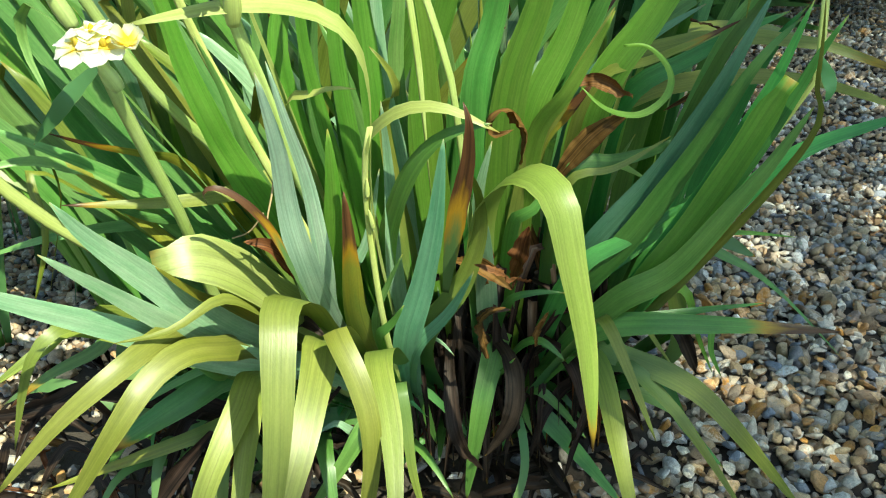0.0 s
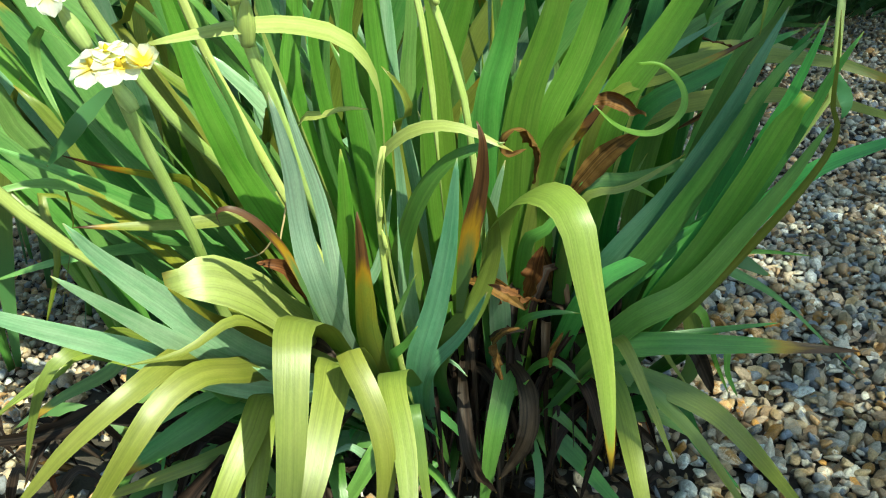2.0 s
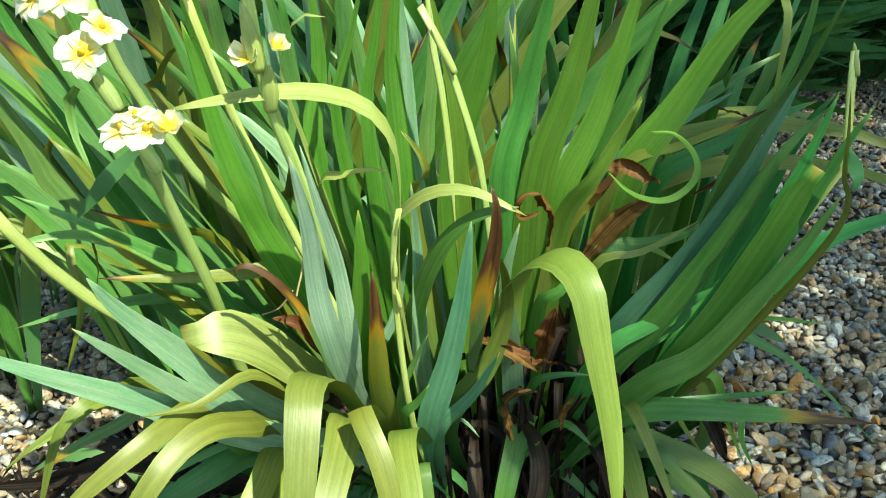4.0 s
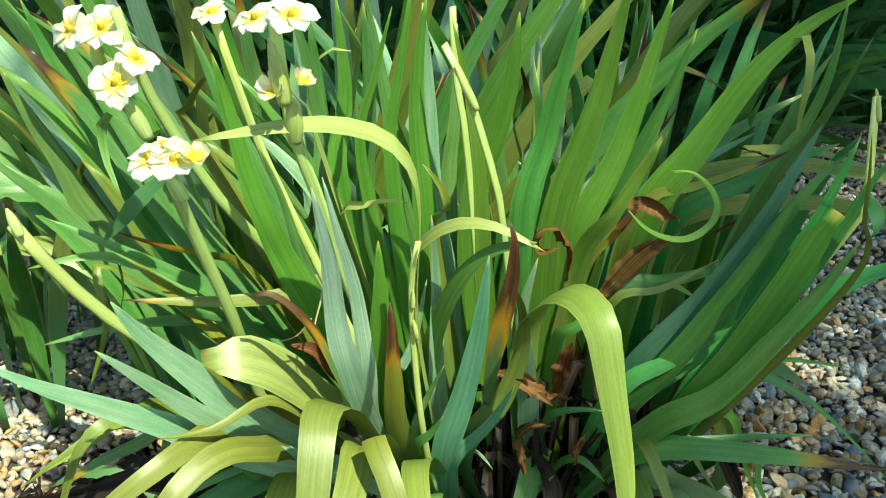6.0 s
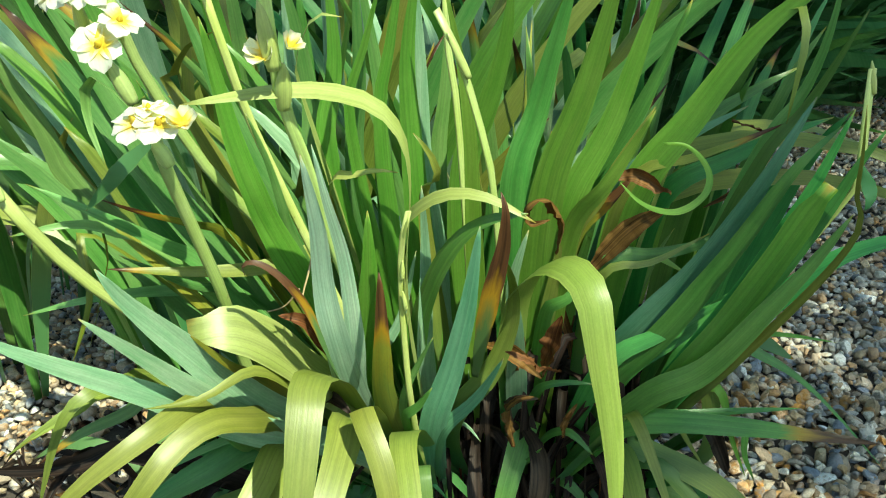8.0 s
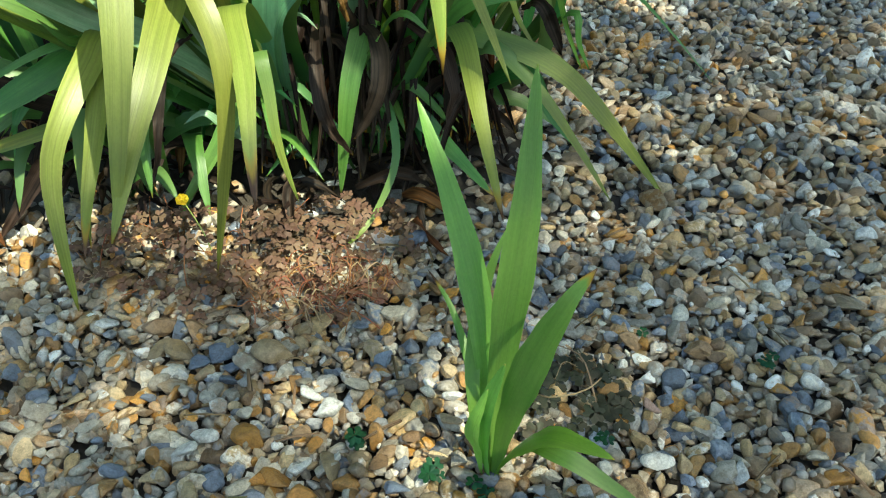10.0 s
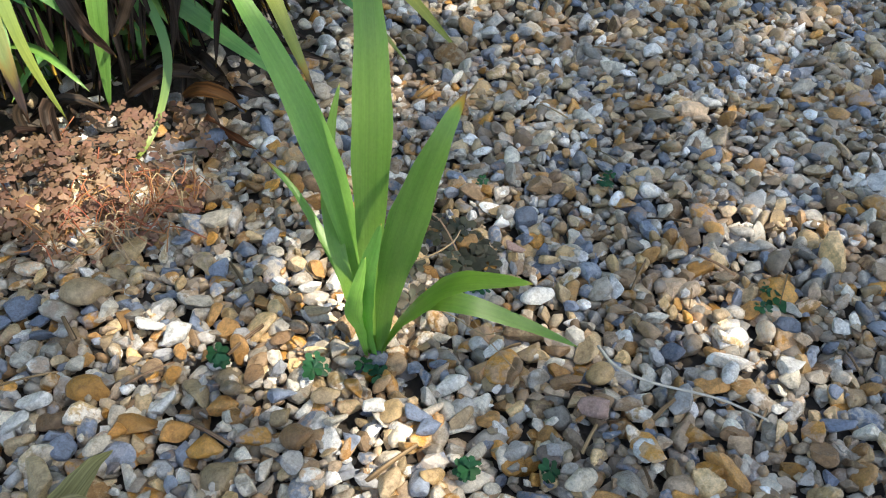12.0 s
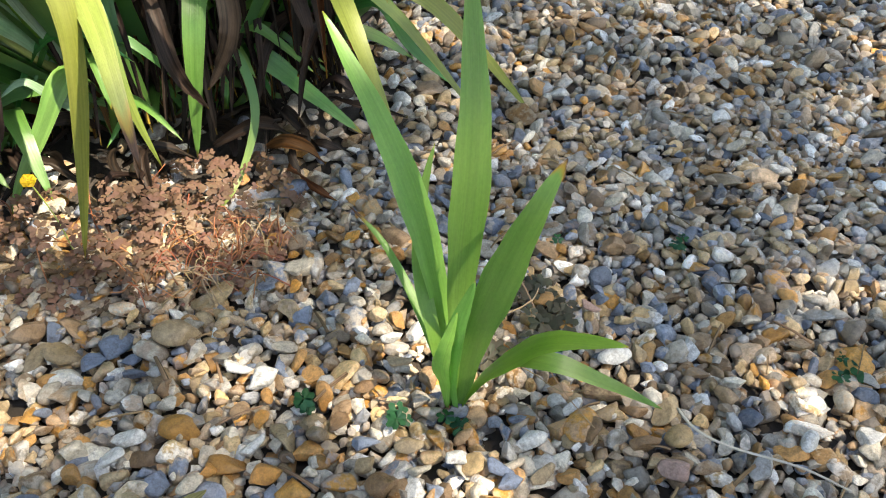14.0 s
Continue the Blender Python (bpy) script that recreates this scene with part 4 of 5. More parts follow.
blade(green, 0.008, (0.168, 0.734, 0.000), (0.191, 0.700, 0.086), (0.219, 0.690, 0.101), (0.235, 0.680, 0.098))
blade(green, 0.009, (0.162, 0.741, 0.000), (0.191, 0.700, 0.076), (0.212, 0.690, 0.068), (0.233, 0.680, 0.046))
blade(shade_dead, 0.009, (0.043, 0.640, 0.161), (0.058, 0.620, 0.183), (0.072, 0.610, 0.179), twist=-2.4288)
blade(shade_dead, 0.006, (0.084, 0.585, 0.162), (0.073, 0.560, 0.154), (0.070, 0.540, 0.129), (0.064, 0.530, 0.097), twist=38.8056)
blade(lit_green, 0.010, (0.105, 0.730, 0.000), (0.027, 0.680, 0.245), (0.021, 0.670, 0.279), (0.017, 0.660, 0.317), (0.010, 0.650, 0.349))
blade(glaucous, 0.012, (0.101, 0.739, 0.000), (0.108, 0.660, 0.187), (0.110, 0.660, 0.253), (0.110, 0.650, 0.308))
blade(glaucous, 0.010, (0.103, 0.738, 0.000), (0.054, 0.660, 0.162), (0.088, 0.660, 0.203), (0.104, 0.660, 0.264))
stalk(stem_green, 0.010, (0.095, 0.737, 0.000), (0.001, 0.660, 0.150), (0.008, 0.600, 0.253), (0.012, 0.567, 0.305), (0.016, 0.541, 0.343), (0.020, 0.525, 0.365))
stalk(stem_green, 0.008, (0.107, 0.736, 0.000), (0.015, 0.680, 0.248), (-0.007, 0.640, 0.310), (-0.019, 0.610, 0.363), (-0.022, 0.590, 0.396), (-0.019, 0.570, 0.432))
stalk(stem_green, 0.009, (0.102, 0.740, 0.000), (0.063, 0.640, 0.260), (0.061, 0.600, 0.331), (0.059, 0.575, 0.372), (0.060, 0.565, 0.400), (0.062, 0.555, 0.427))
stalk(stem_green, 0.007, (0.165, 0.745, 0.000), (0.153, 0.640, 0.305), (0.145, 0.630, 0.348), (0.139, 0.625, 0.376), (0.133, 0.620, 0.394), (0.126, 0.615, 0.409))
stalk(stem_green, 0.008, (0.222, 0.789, 0.000), (0.341, 0.670, 0.293), (0.345, 0.660, 0.325), (0.344, 0.660, 0.350), (0.343, 0.660, 0.375))
stalk(stem_green, 0.009, (0.109, 0.736, 0.000), (-0.014, 0.580, 0.239), (-0.033, 0.550, 0.280), (-0.046, 0.530, 0.315), (-0.053, 0.515, 0.346))
stalk(stem_green, 0.005, (0.104, 0.731, 0.000), (0.104, 0.640, 0.149), (0.103, 0.620, 0.229), (0.105, 0.610, 0.284), (0.112, 0.600, 0.311))
stalk(stem_green, 0.007, (0.109, 0.733, 0.000), (0.016, 0.670, 0.308), (0.006, 0.650, 0.367), (0.000, 0.640, 0.408), (-0.004, 0.640, 0.426))
stalk(stem_green, 0.006, (0.137, 0.741, 0.000), (0.129, 0.680, 0.325), (0.123, 0.670, 0.383), (0.124, 0.660, 0.423))
bud((0.060, 0.573, 0.369), (0.064, 0.567, 0.391), 0.015)
bud((-0.015, 0.575, 0.370), (-0.022, 0.570, 0.392), 0.015)
bud((0.061, 0.562, 0.389), (0.059, 0.556, 0.420), 0.014)
bud((0.141, 0.622, 0.375), (0.131, 0.617, 0.398), 0.009)
bud((0.025, 0.525, 0.355), (0.020, 0.522, 0.368), 0.013)
bud((-0.039, 0.585, 0.397), (-0.039, 0.580, 0.418), 0.013)
bud((0.346, 0.660, 0.362), (0.342, 0.660, 0.379), 0.007)
bud((-0.050, 0.515, 0.340), (-0.054, 0.515, 0.353), 0.009)
bud((0.105, 0.610, 0.287), (0.112, 0.600, 0.311), 0.005)
bud((0.105, 0.612, 0.267), (0.106, 0.610, 0.279), 0.005)
bud((0.106, 0.615, 0.247), (0.105, 0.612, 0.260), 0.005)
flower((0.016, 0.518, 0.375), (-.15, -.45, .88), 0.024)
flower((0.026, 0.518, 0.375), (.2, -.45, .87), 0.023)
flower((0.019, 0.525, 0.379), (.0, -.1, 1), 0.020)
flower((-0.022, 0.565, 0.399), (.15, -.85, .5), 0.025)
flower((-0.014, 0.572, 0.409), (.5, -.3, .8), 0.022)
flower((-0.049, 0.580, 0.422), (-.35, -.75, .55), 0.025)
flower((-0.030, 0.575, 0.423), (.1, -.75, .65), 0.025)
flower((0.050, 0.565, 0.427), (-.2, -.5, .8), 0.022)
flower((0.070, 0.555, 0.429), (.25, -.5, .8), 0.023)
flower((-0.002, 0.635, 0.424), (.0, -.6, .8), 0.020)
faded_flower((0.035, 0.520, 0.375), (.3, -.6, .7), 0.016)
faded_flower((0.058, 0.560, 0.396), (-.2, -.8, .5), 0.018)
faded_flower((0.068, 0.565, 0.399), (.6, -.4, .6), 0.014)
blade(fresh, 0.012, (0.099, 0.731, 0.000), (0.083, 0.670, 0.317), (0.092, 0.660, 0.378), (0.102, 0.650, 0.424), (0.105, 0.650, 0.440))
blade(fresh, 0.018, (0.109, 0.731, 0.000), (0.100, 0.680, 0.314), (0.101, 0.670, 0.383), (0.110, 0.660, 0.429))
blade(fresh, 0.010, (0.111, 0.733, 0.000), (0.066, 0.670, 0.316), (0.077, 0.660, 0.378), (0.093, 0.650, 0.424))
blade(fresh, 0.018, (0.106, 0.733, 0.000), (0.045, 0.690, 0.291), (0.053, 0.690, 0.363), (0.054, 0.680, 0.428))
blade(fresh, 0.012, (0.137, 0.740, 0.000), (0.137, 0.670, 0.300), (0.134, 0.660, 0.363), (0.125, 0.650, 0.418))
blade(lime, 0.010, (0.098, 0.732, 0.000), (-0.068, 0.620, 0.186), (-0.081, 0.590, 0.191), (-0.099, 0.570, 0.182), (-0.121, 0.560, 0.166))
blade(shade_dead, 0.017, (0.060, 0.700, 0.020), (-0.090, 0.650, 0.110), (-0.123, 0.635, 0.108), (-0.155, 0.625, 0.106), (-0.193, 0.620, 0.106))
blade(green, 0.014, (0.098, 0.732, 0.000), (-0.053, 0.660, 0.157), (-0.085, 0.640, 0.149), (-0.115, 0.620, 0.142), (-0.142, 0.610, 0.122), brown=0.93)
blade(yellowing, 0.009, (0.080, 0.740, 0.000), (-0.082, 0.660, 0.271), (-0.091, 0.655, 0.254), (-0.101, 0.650, 0.221), (-0.114, 0.650, 0.187))
stalk(straw, 0.0013, (0.061, 0.600, 0.291), (0.058, 0.595, 0.276), (0.055, 0.590, 0.264), (0.056, 0.590, 0.255), flat=0.8, name="dry_thread", rings=12)
stalk(straw, 0.0011, (0.054, 0.590, 0.269), (0.045, 0.590, 0.258), (0.037, 0.585, 0.257), flat=0.8, name="dry_thread", rings=12)
blade(dead, 0.006, (0.193, 0.640, 0.200), (0.181, 0.635, 0.203), (0.170, 0.630, 0.213), (0.160, 0.630, 0.216), twist=120)
blade(dead, 0.007, (0.166, 0.630, 0.150), (0.162, 0.625, 0.174), (0.167, 0.620, 0.189), (0.178, 0.620, 0.193), twist=-140)
# -- end of clump leaves

fan(105, (0.15, 0.83), (0.11, 0.06), (0.26, 0.50), 0.5, (0.012, 0.022), (lit_green, green, glaucous, fresh, lime, lit_green), 0.0, 0.29)
litter(44, 0.0, 0.29, 0.64, 0.80)
litter(24, -0.02, 0.26, 0.63, 0.70)


def skirt(count, centre):
    """Low dark leaves that spread out near the ground all round the foot."""
    reseed(count)
    for _ in range(count):
        a = dice.uniform(math.pi * 0.85, math.pi * 2.15)
        n, up = dice.uniform(0.07, 0.15), dice.uniform(0.03, 0.11)
        d = (math.cos(a), math.sin(a) * 0.75)
        x, y = centre[0] + dice.normal(0, 0.04), centre[1] + dice.normal(0, 0.02)
        blade((green, green, deep, shade_dead, yellowing)[int(dice.integers(0, 5))], dice.uniform(0.006, 0.014), (x, y, 0.0),
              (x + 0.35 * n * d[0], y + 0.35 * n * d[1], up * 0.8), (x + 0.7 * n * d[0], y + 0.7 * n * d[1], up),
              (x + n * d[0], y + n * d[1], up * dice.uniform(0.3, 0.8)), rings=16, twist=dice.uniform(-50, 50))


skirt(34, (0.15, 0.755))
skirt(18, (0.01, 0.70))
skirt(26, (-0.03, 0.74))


def shade_thatch(count, x0, x1, y0, y1, top=0.15):
    """Limp dead leaves about the foot, added near black as shade between the green ones."""
    reseed(count)
    for _ in range(count):
        x, y, tall = dice.uniform(x0, x1), dice.uniform(y0, y1), dice.uniform(0.05, top)
        a = dice.uniform(math.pi * 1.1, math.pi * 1.9)
        d = np.array((math.cos(a), math.sin(a))) * dice.uniform(0.01, 0.04)
        blade(shade_dead if dice.random() < 0.9 else dead, dice.uniform(0.004, 0.010), (x - d[0], y - d[1], 0.0), (x, y, tall), (x + d[0], y + d[1], tall * 0.85),
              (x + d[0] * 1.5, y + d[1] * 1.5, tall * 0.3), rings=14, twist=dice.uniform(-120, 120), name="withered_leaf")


shade_thatch(70, 0.04, 0.27, 0.70, 0.76)
shade_thatch(110, 0.06, 0.25, 0.705, 0.79, 0.19)
clump = thing("iris_clump", (-0.06, 0.93, 0.0), "crowded clump of upright green sword leaves behind the flowering one", "plant", "iris clumps")
fan(140, (-0.06, 0.93), (0.17, 0.13), (0.34, 0.66), 0.5, (0.015, 0.026), (lit_green, green, fresh, lime, lime, glaucous))
shade_thatch(10, -0.10, 0.0, 0.74, 0.82)
litter(90, -0.26, 0.03, 0.63, 0.84)
clump = thing("iris_clump", (0.24, 1.06, 0.0), "crowded clump of upright green sword leaves behind the flowering one", "plant", "iris clumps")
fan(85, (0.24, 1.06), (0.16, 0.13), (0.28, 0.54), 0.5, (0.014, 0.022), (green, fresh, deep, deep), 0.05, 0.46)
clump = thing("iris_clump", (-0.40, 0.98, 0.0), "crowded clump of upright green sword leaves behind the flowering one", "plant", "iris clumps")
fan(50, (-0.40, 0.98), (0.15, 0.15), (0.30, 0.50), 0.5, (0.014, 0.024), (green, green, lime))

# ---- young plants in the gravel ----
clump = thing("iris_seedling", (0.241, 0.408, 0.0), "young plant of a few upright green sword leaves in gravel", "plant", "iris seedlings")
# -- seedling leaves
blade(seedling_green, 0.014, (0.241, 0.408, 0.000), (0.240, 0.431, 0.065), (0.230, 0.453, 0.118), (0.211, 0.487, 0.167), foot=0.2)
blade(seedling_green, 0.016, (0.242, 0.408, 0.000), (0.247, 0.416, 0.070), (0.256, 0.425, 0.140), (0.261, 0.448, 0.199), foot=0.2)
blade(seedling_green, 0.0165, (0.244, 0.406, 0.000), (0.250, 0.405, 0.042), (0.259, 0.394, 0.092), (0.271, 0.391, 0.124), (0.282, 0.396, 0.136), brown=0.965, foot=0.2)
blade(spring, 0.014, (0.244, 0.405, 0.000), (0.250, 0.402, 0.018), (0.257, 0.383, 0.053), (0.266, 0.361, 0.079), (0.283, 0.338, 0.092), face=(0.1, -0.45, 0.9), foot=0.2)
blade(seedling_green, 0.009, (0.244, 0.406, 0.000), (0.256, 0.390, 0.042), (0.266, 0.371, 0.060), (0.289, 0.360, 0.050), (0.310, 0.347, 0.040), foot=0.2)
blade(seedling_green, 0.0045, (0.240, 0.409, 0.000), (0.236, 0.432, 0.030), (0.231, 0.450, 0.048), (0.224, 0.466, 0.063), (0.213, 0.480, 0.074), foot=0.3, brown=0.9)
blade(seedling_green, 0.008, (0.240, 0.410, 0.000), (0.234, 0.415, 0.044), (0.236, 0.440, 0.063), (0.244, 0.460, 0.088), (0.253, 0.470, 0.106), foot=0.2)
blade(seedling_green, 0.008, (0.238, 0.408, 0.000), (0.236, 0.405, 0.020), (0.232, 0.400, 0.038), (0.240, 0.400, 0.067), foot=0.2)
blade(seedling_green, 0.010, (0.242, 0.405, 0.000), (0.239, 0.405, 0.027), (0.238, 0.400, 0.053), (0.247, 0.398, 0.084), foot=0.2)
# -- end of seedling leaves
clump = thing("iris_seedling", (-0.085, 0.562, 0.0), "tiny pale green two-leaved sprout in gravel", "plant", "iris seedlings")
# -- sprout leaves
blade(glaucous, 0.013, (-0.085, 0.562, 0.000), (-0.085, 0.555, 0.035), (-0.086, 0.545, 0.062), (-0.090, 0.530, 0.090))
blade(glaucous, 0.008, (-0.085, 0.562, 0.000), (-0.081, 0.555, 0.030), (-0.075, 0.550, 0.058), (-0.074, 0.550, 0.076))
blade(green, 0.005, (-0.085, 0.563, 0.000), (-0.097, 0.560, 0.020), (-0.100, 0.550, 0.034))
# -- end of sprout leaves


# ---- creeping weeds ----
def leaflet(size, rows=4, cols=7):
    """One heart-shaped leaflet with its point at the origin."""
    verts, grain = [], []
    for i in range(rows):
        v = i / (rows - 1)
        for j in range(cols):
            u = 2 * j / (cols - 1) - 1
            r = size * v * (0.74 + 0.32 * (1 - (2 * abs(u) - 1) ** 2))
            a = math.radians(54) * u * (0.5 + 0.5 * v)
            verts.append((r * math.cos(a), r * math.sin(a), 0.10 * size * v * (abs(u) - 0.4) - 0.12 * size * v * v))
            grain.append((r * math.sin(a), r * math.cos(a), 0))
    faces = [(i * cols + j, i * cols + j + 1, (i + 1) * cols + j + 1, (i + 1) * cols + j) for i in range(rows - 1) for j in range(cols - 1)]
    return np.array(verts), faces, np.array(grain)


def trefoils(name, count, centre, spread, high, material, size):
    """Many three-leaflet leaves on thin stalks, as one low mat."""
    vs, fs, gs, base = [], [], [], 0
    for _ in range(count):
        a, r = dice.uniform(0, 6.28), math.sqrt(dice.random())
        at = np.array((centre[0] + spread[0] * r * math.cos(a), centre[1] + spread[1] * r * math.sin(a), dice.uniform(0.004, high) * (1.15 - r * r * 0.8)))
        facing, spin, big = (dice.normal(0, 0.3), dice.normal(-0.25, 0.3), 1), dice.uniform(0, 6.28), size * dice.uniform(0.65, 1.25)
        for k in range(3):
            v, f, g = leaflet(big)
            vs.append(turned(v, at, facing, spin + k * 2.094))
            fs += [tuple(i + base for i in q) for q in f]
            gs.append(g + dice.uniform(0, 1))
            base += len(v)
    verts = np.vstack(vs)
    return mesh_object(name, verts, fs, material, None, "", np.vstack(gs), np.zeros(len(verts)))


def threads(count, centre, spread, long, thick, material, parent, name):
    for _ in range(count):
        a = dice.uniform(0, 6.28)
        r = math.sqrt(dice.random())
        x, y = centre[0] + spread[0] * r * math.cos(a), centre[1] + spread[1] * r * math.sin(a)
        b, n = dice.uniform(0, 6.28), dice.uniform(*long)
        pts = [(x, y, 0.004)]
        for u in (0.4, 0.75, 1.0):
            b += dice.normal(0, 0.5)
            pts.append((pts[-1][0] + 0.4 * n * math.cos(b), pts[-1][1] + 0.4 * n * math.sin(b), 0.005 + dice.uniform(0, 0.02)))
        stalk(material, thick * dice.uniform(0.7, 1.3), *pts, flat=0.9, name=name, rings=9, parent=parent)


patch_foot = thing("creeping_oxalis", (0.09, 0.57, 0.0), "low mat of bronze three-leaflet weed with red stems on gravel", "weed")
for count, centre, spread, high in ((190, (0.065, 0.59), (0.10, 0.045), 0.034), (115, (0.15, 0.605), (0.06, 0.05), 0.028), (50, (0.10, 0.548), (0.06, 0.025), 0.018)):
    mat = trefoils("foliage", count, centre, spread, high, bronze, 0.0047)
    mat.parent, mat.matrix_parent_inverse = patch_foot, patch_foot.matrix_basis.inverted()
    tagged(mat, "bronze three-leaflet leaves", kind="stuff")
threads(48, (0.145, 0.55), (0.045, 0.034), (0.010, 0.03), 0.0008, red_stem, patch_foot, "runner")
threads(30, (0.148, 0.548), (0.042, 0.032), (0.010, 0.026), 0.0009, straw, patch_foot, "dry_stalk")
mat = trefoils("foliage", 65, (0.145, 0.552), (0.045, 0.034), 0.016, russet, 0.0042)
mat.parent, mat.matrix_parent_inverse = patch_foot, patch_foot.matrix_basis.inverted()
tagged(mat, "small reddish young leaves", kind="stuff")
threads(14, (0.06, 0.575), (0.08, 0.04), (0.02, 0.05), 0.0009, red_stem, patch_foot, "runner")
clump = patch_foot
yellow_petal = leaf_material("yellow_petal", (0.62, 0.42, 0.02), (0.74, 0.54, 0.04), 0.5, 0.3, vein=0.1)
for k in range(5):
    v, f, g, a = patch(0.0042, 0.0050, 0.8, 0.3)
    mesh_object("petal", turned(v, (0.065, 0.562, 0.068), (0.1, -0.5, 0.85), k * 1.257), f, yellow_petal, patch_foot, "bright yellow petal", g, a * 0)
stalk(stem_green, 0.001, (0.07, 0.585, 0.0), (0.069, 0.575, 0.035), (0.065, 0.562, 0.068), flat=1.0, name="flower_stalk", rings=8)

side = thing("clover_patch", (0.285, 0.455, 0.0), "sparse patch of dark three-leaflet weed on gravel", "weed")
mat = trefoils("foliage", 46, (0.285, 0.455), (0.035, 0.035), 0.014, dusky, 0.0066)
mat.parent, mat.matrix_parent_inverse = side, side.matrix_basis.inverted()
tagged(mat, "dark bronze-green leaves", kind="stuff")
threads(5, (0.28, 0.45), (0.03, 0.03), (0.02, 0.05), 0.0009, straw, side, "runner")


def clover(x, y, n, size=0.0042):
    """A little weed: each three-leaflet leaf is a part of its own."""
    foot = thing("clover", (x, y, 0), "small dark green clover leaf among pebbles", "weed", "clover leaves")
    for _ in range(n):
        ob = trefoils("leaf", 1, (x, y), (size * 1.3, size), 0.012, clover_green, size)
        ob.parent, ob.matrix_parent_inverse = foot, foot.matrix_basis.inverted()


clover(0.427, 0.360, 3, 0.0070)
for x, y in ((0.175, 0.425), (0.213, 0.405), (0.19, 0.335), (0.255, 0.33), (0.285, 0.322), (0.30, 0.425), (0.335, 0.50), (0.43, 0.375), (0.235, 0.395), (0.40, 0.48)):
    clover(x, y, int(dice.integers(2, 5)))

# ---- dry bits on the gravel ----
ob = stalk(pale_twig, 0.0014, (0.332, 0.364, 0.014), (0.333, 0.351, 0.014), (0.343, 0.337, 0.014), (0.364, 0.320, 0.014), (0.376, 0.303, 0.014), flat=1.0, name="twig", rings=16, parent=ground)
ob.parent = None
tagged(ob, "long thin pale dry twig lying on gravel", "twig")
for k in range(46):
    x, y = (dice.uniform(0.10, 0.50), dice.uniform(0.29, 0.62)) if k % 3 else (dice.uniform(0.02, 0.2), dice.uniform(0.30, 0.50))
    a, n = dice.uniform(0, 6.28), dice.uniform(0.008, 0.026)
    ob = stalk(bark, dice.uniform(0.0009, 0.0028), (x, y, 0.007), (x + 0.5 * n * math.cos(a), y + 0.5 * n * math.sin(a), 0.0085),
               (x + n * math.cos(a), y + n * math.sin(a), 0.0078), flat=0.35, name="wood_chip", rings=5, parent=ground)
    ob.parent = None
    tagged(ob, "splinter of brown dry bark lying on gravel", "wood chip", "wood chips")
clump = thing("dry_leaf", (0.06, 0.385, 0.0), "crumpled pale olive withered leaf lying on gravel", "leaf")
# -- fallen leaves
blade(dry_olive, 0.011, (0.094, 0.348, 0.012), (0.099, 0.360, 0.016), (0.108, 0.370, 0.013), (0.119, 0.381, 0.015), (0.127, 0.387, 0.012), twist=80)
blade(dry_olive, 0.009, (0.100, 0.366, 0.013), (0.092, 0.368, 0.017), (0.086, 0.374, 0.013), twist=-60)
blade(dry_olive, 0.008, (0.104, 0.367, 0.014), (0.112, 0.364, 0.018), (0.119, 0.366, 0.013), twist=90)
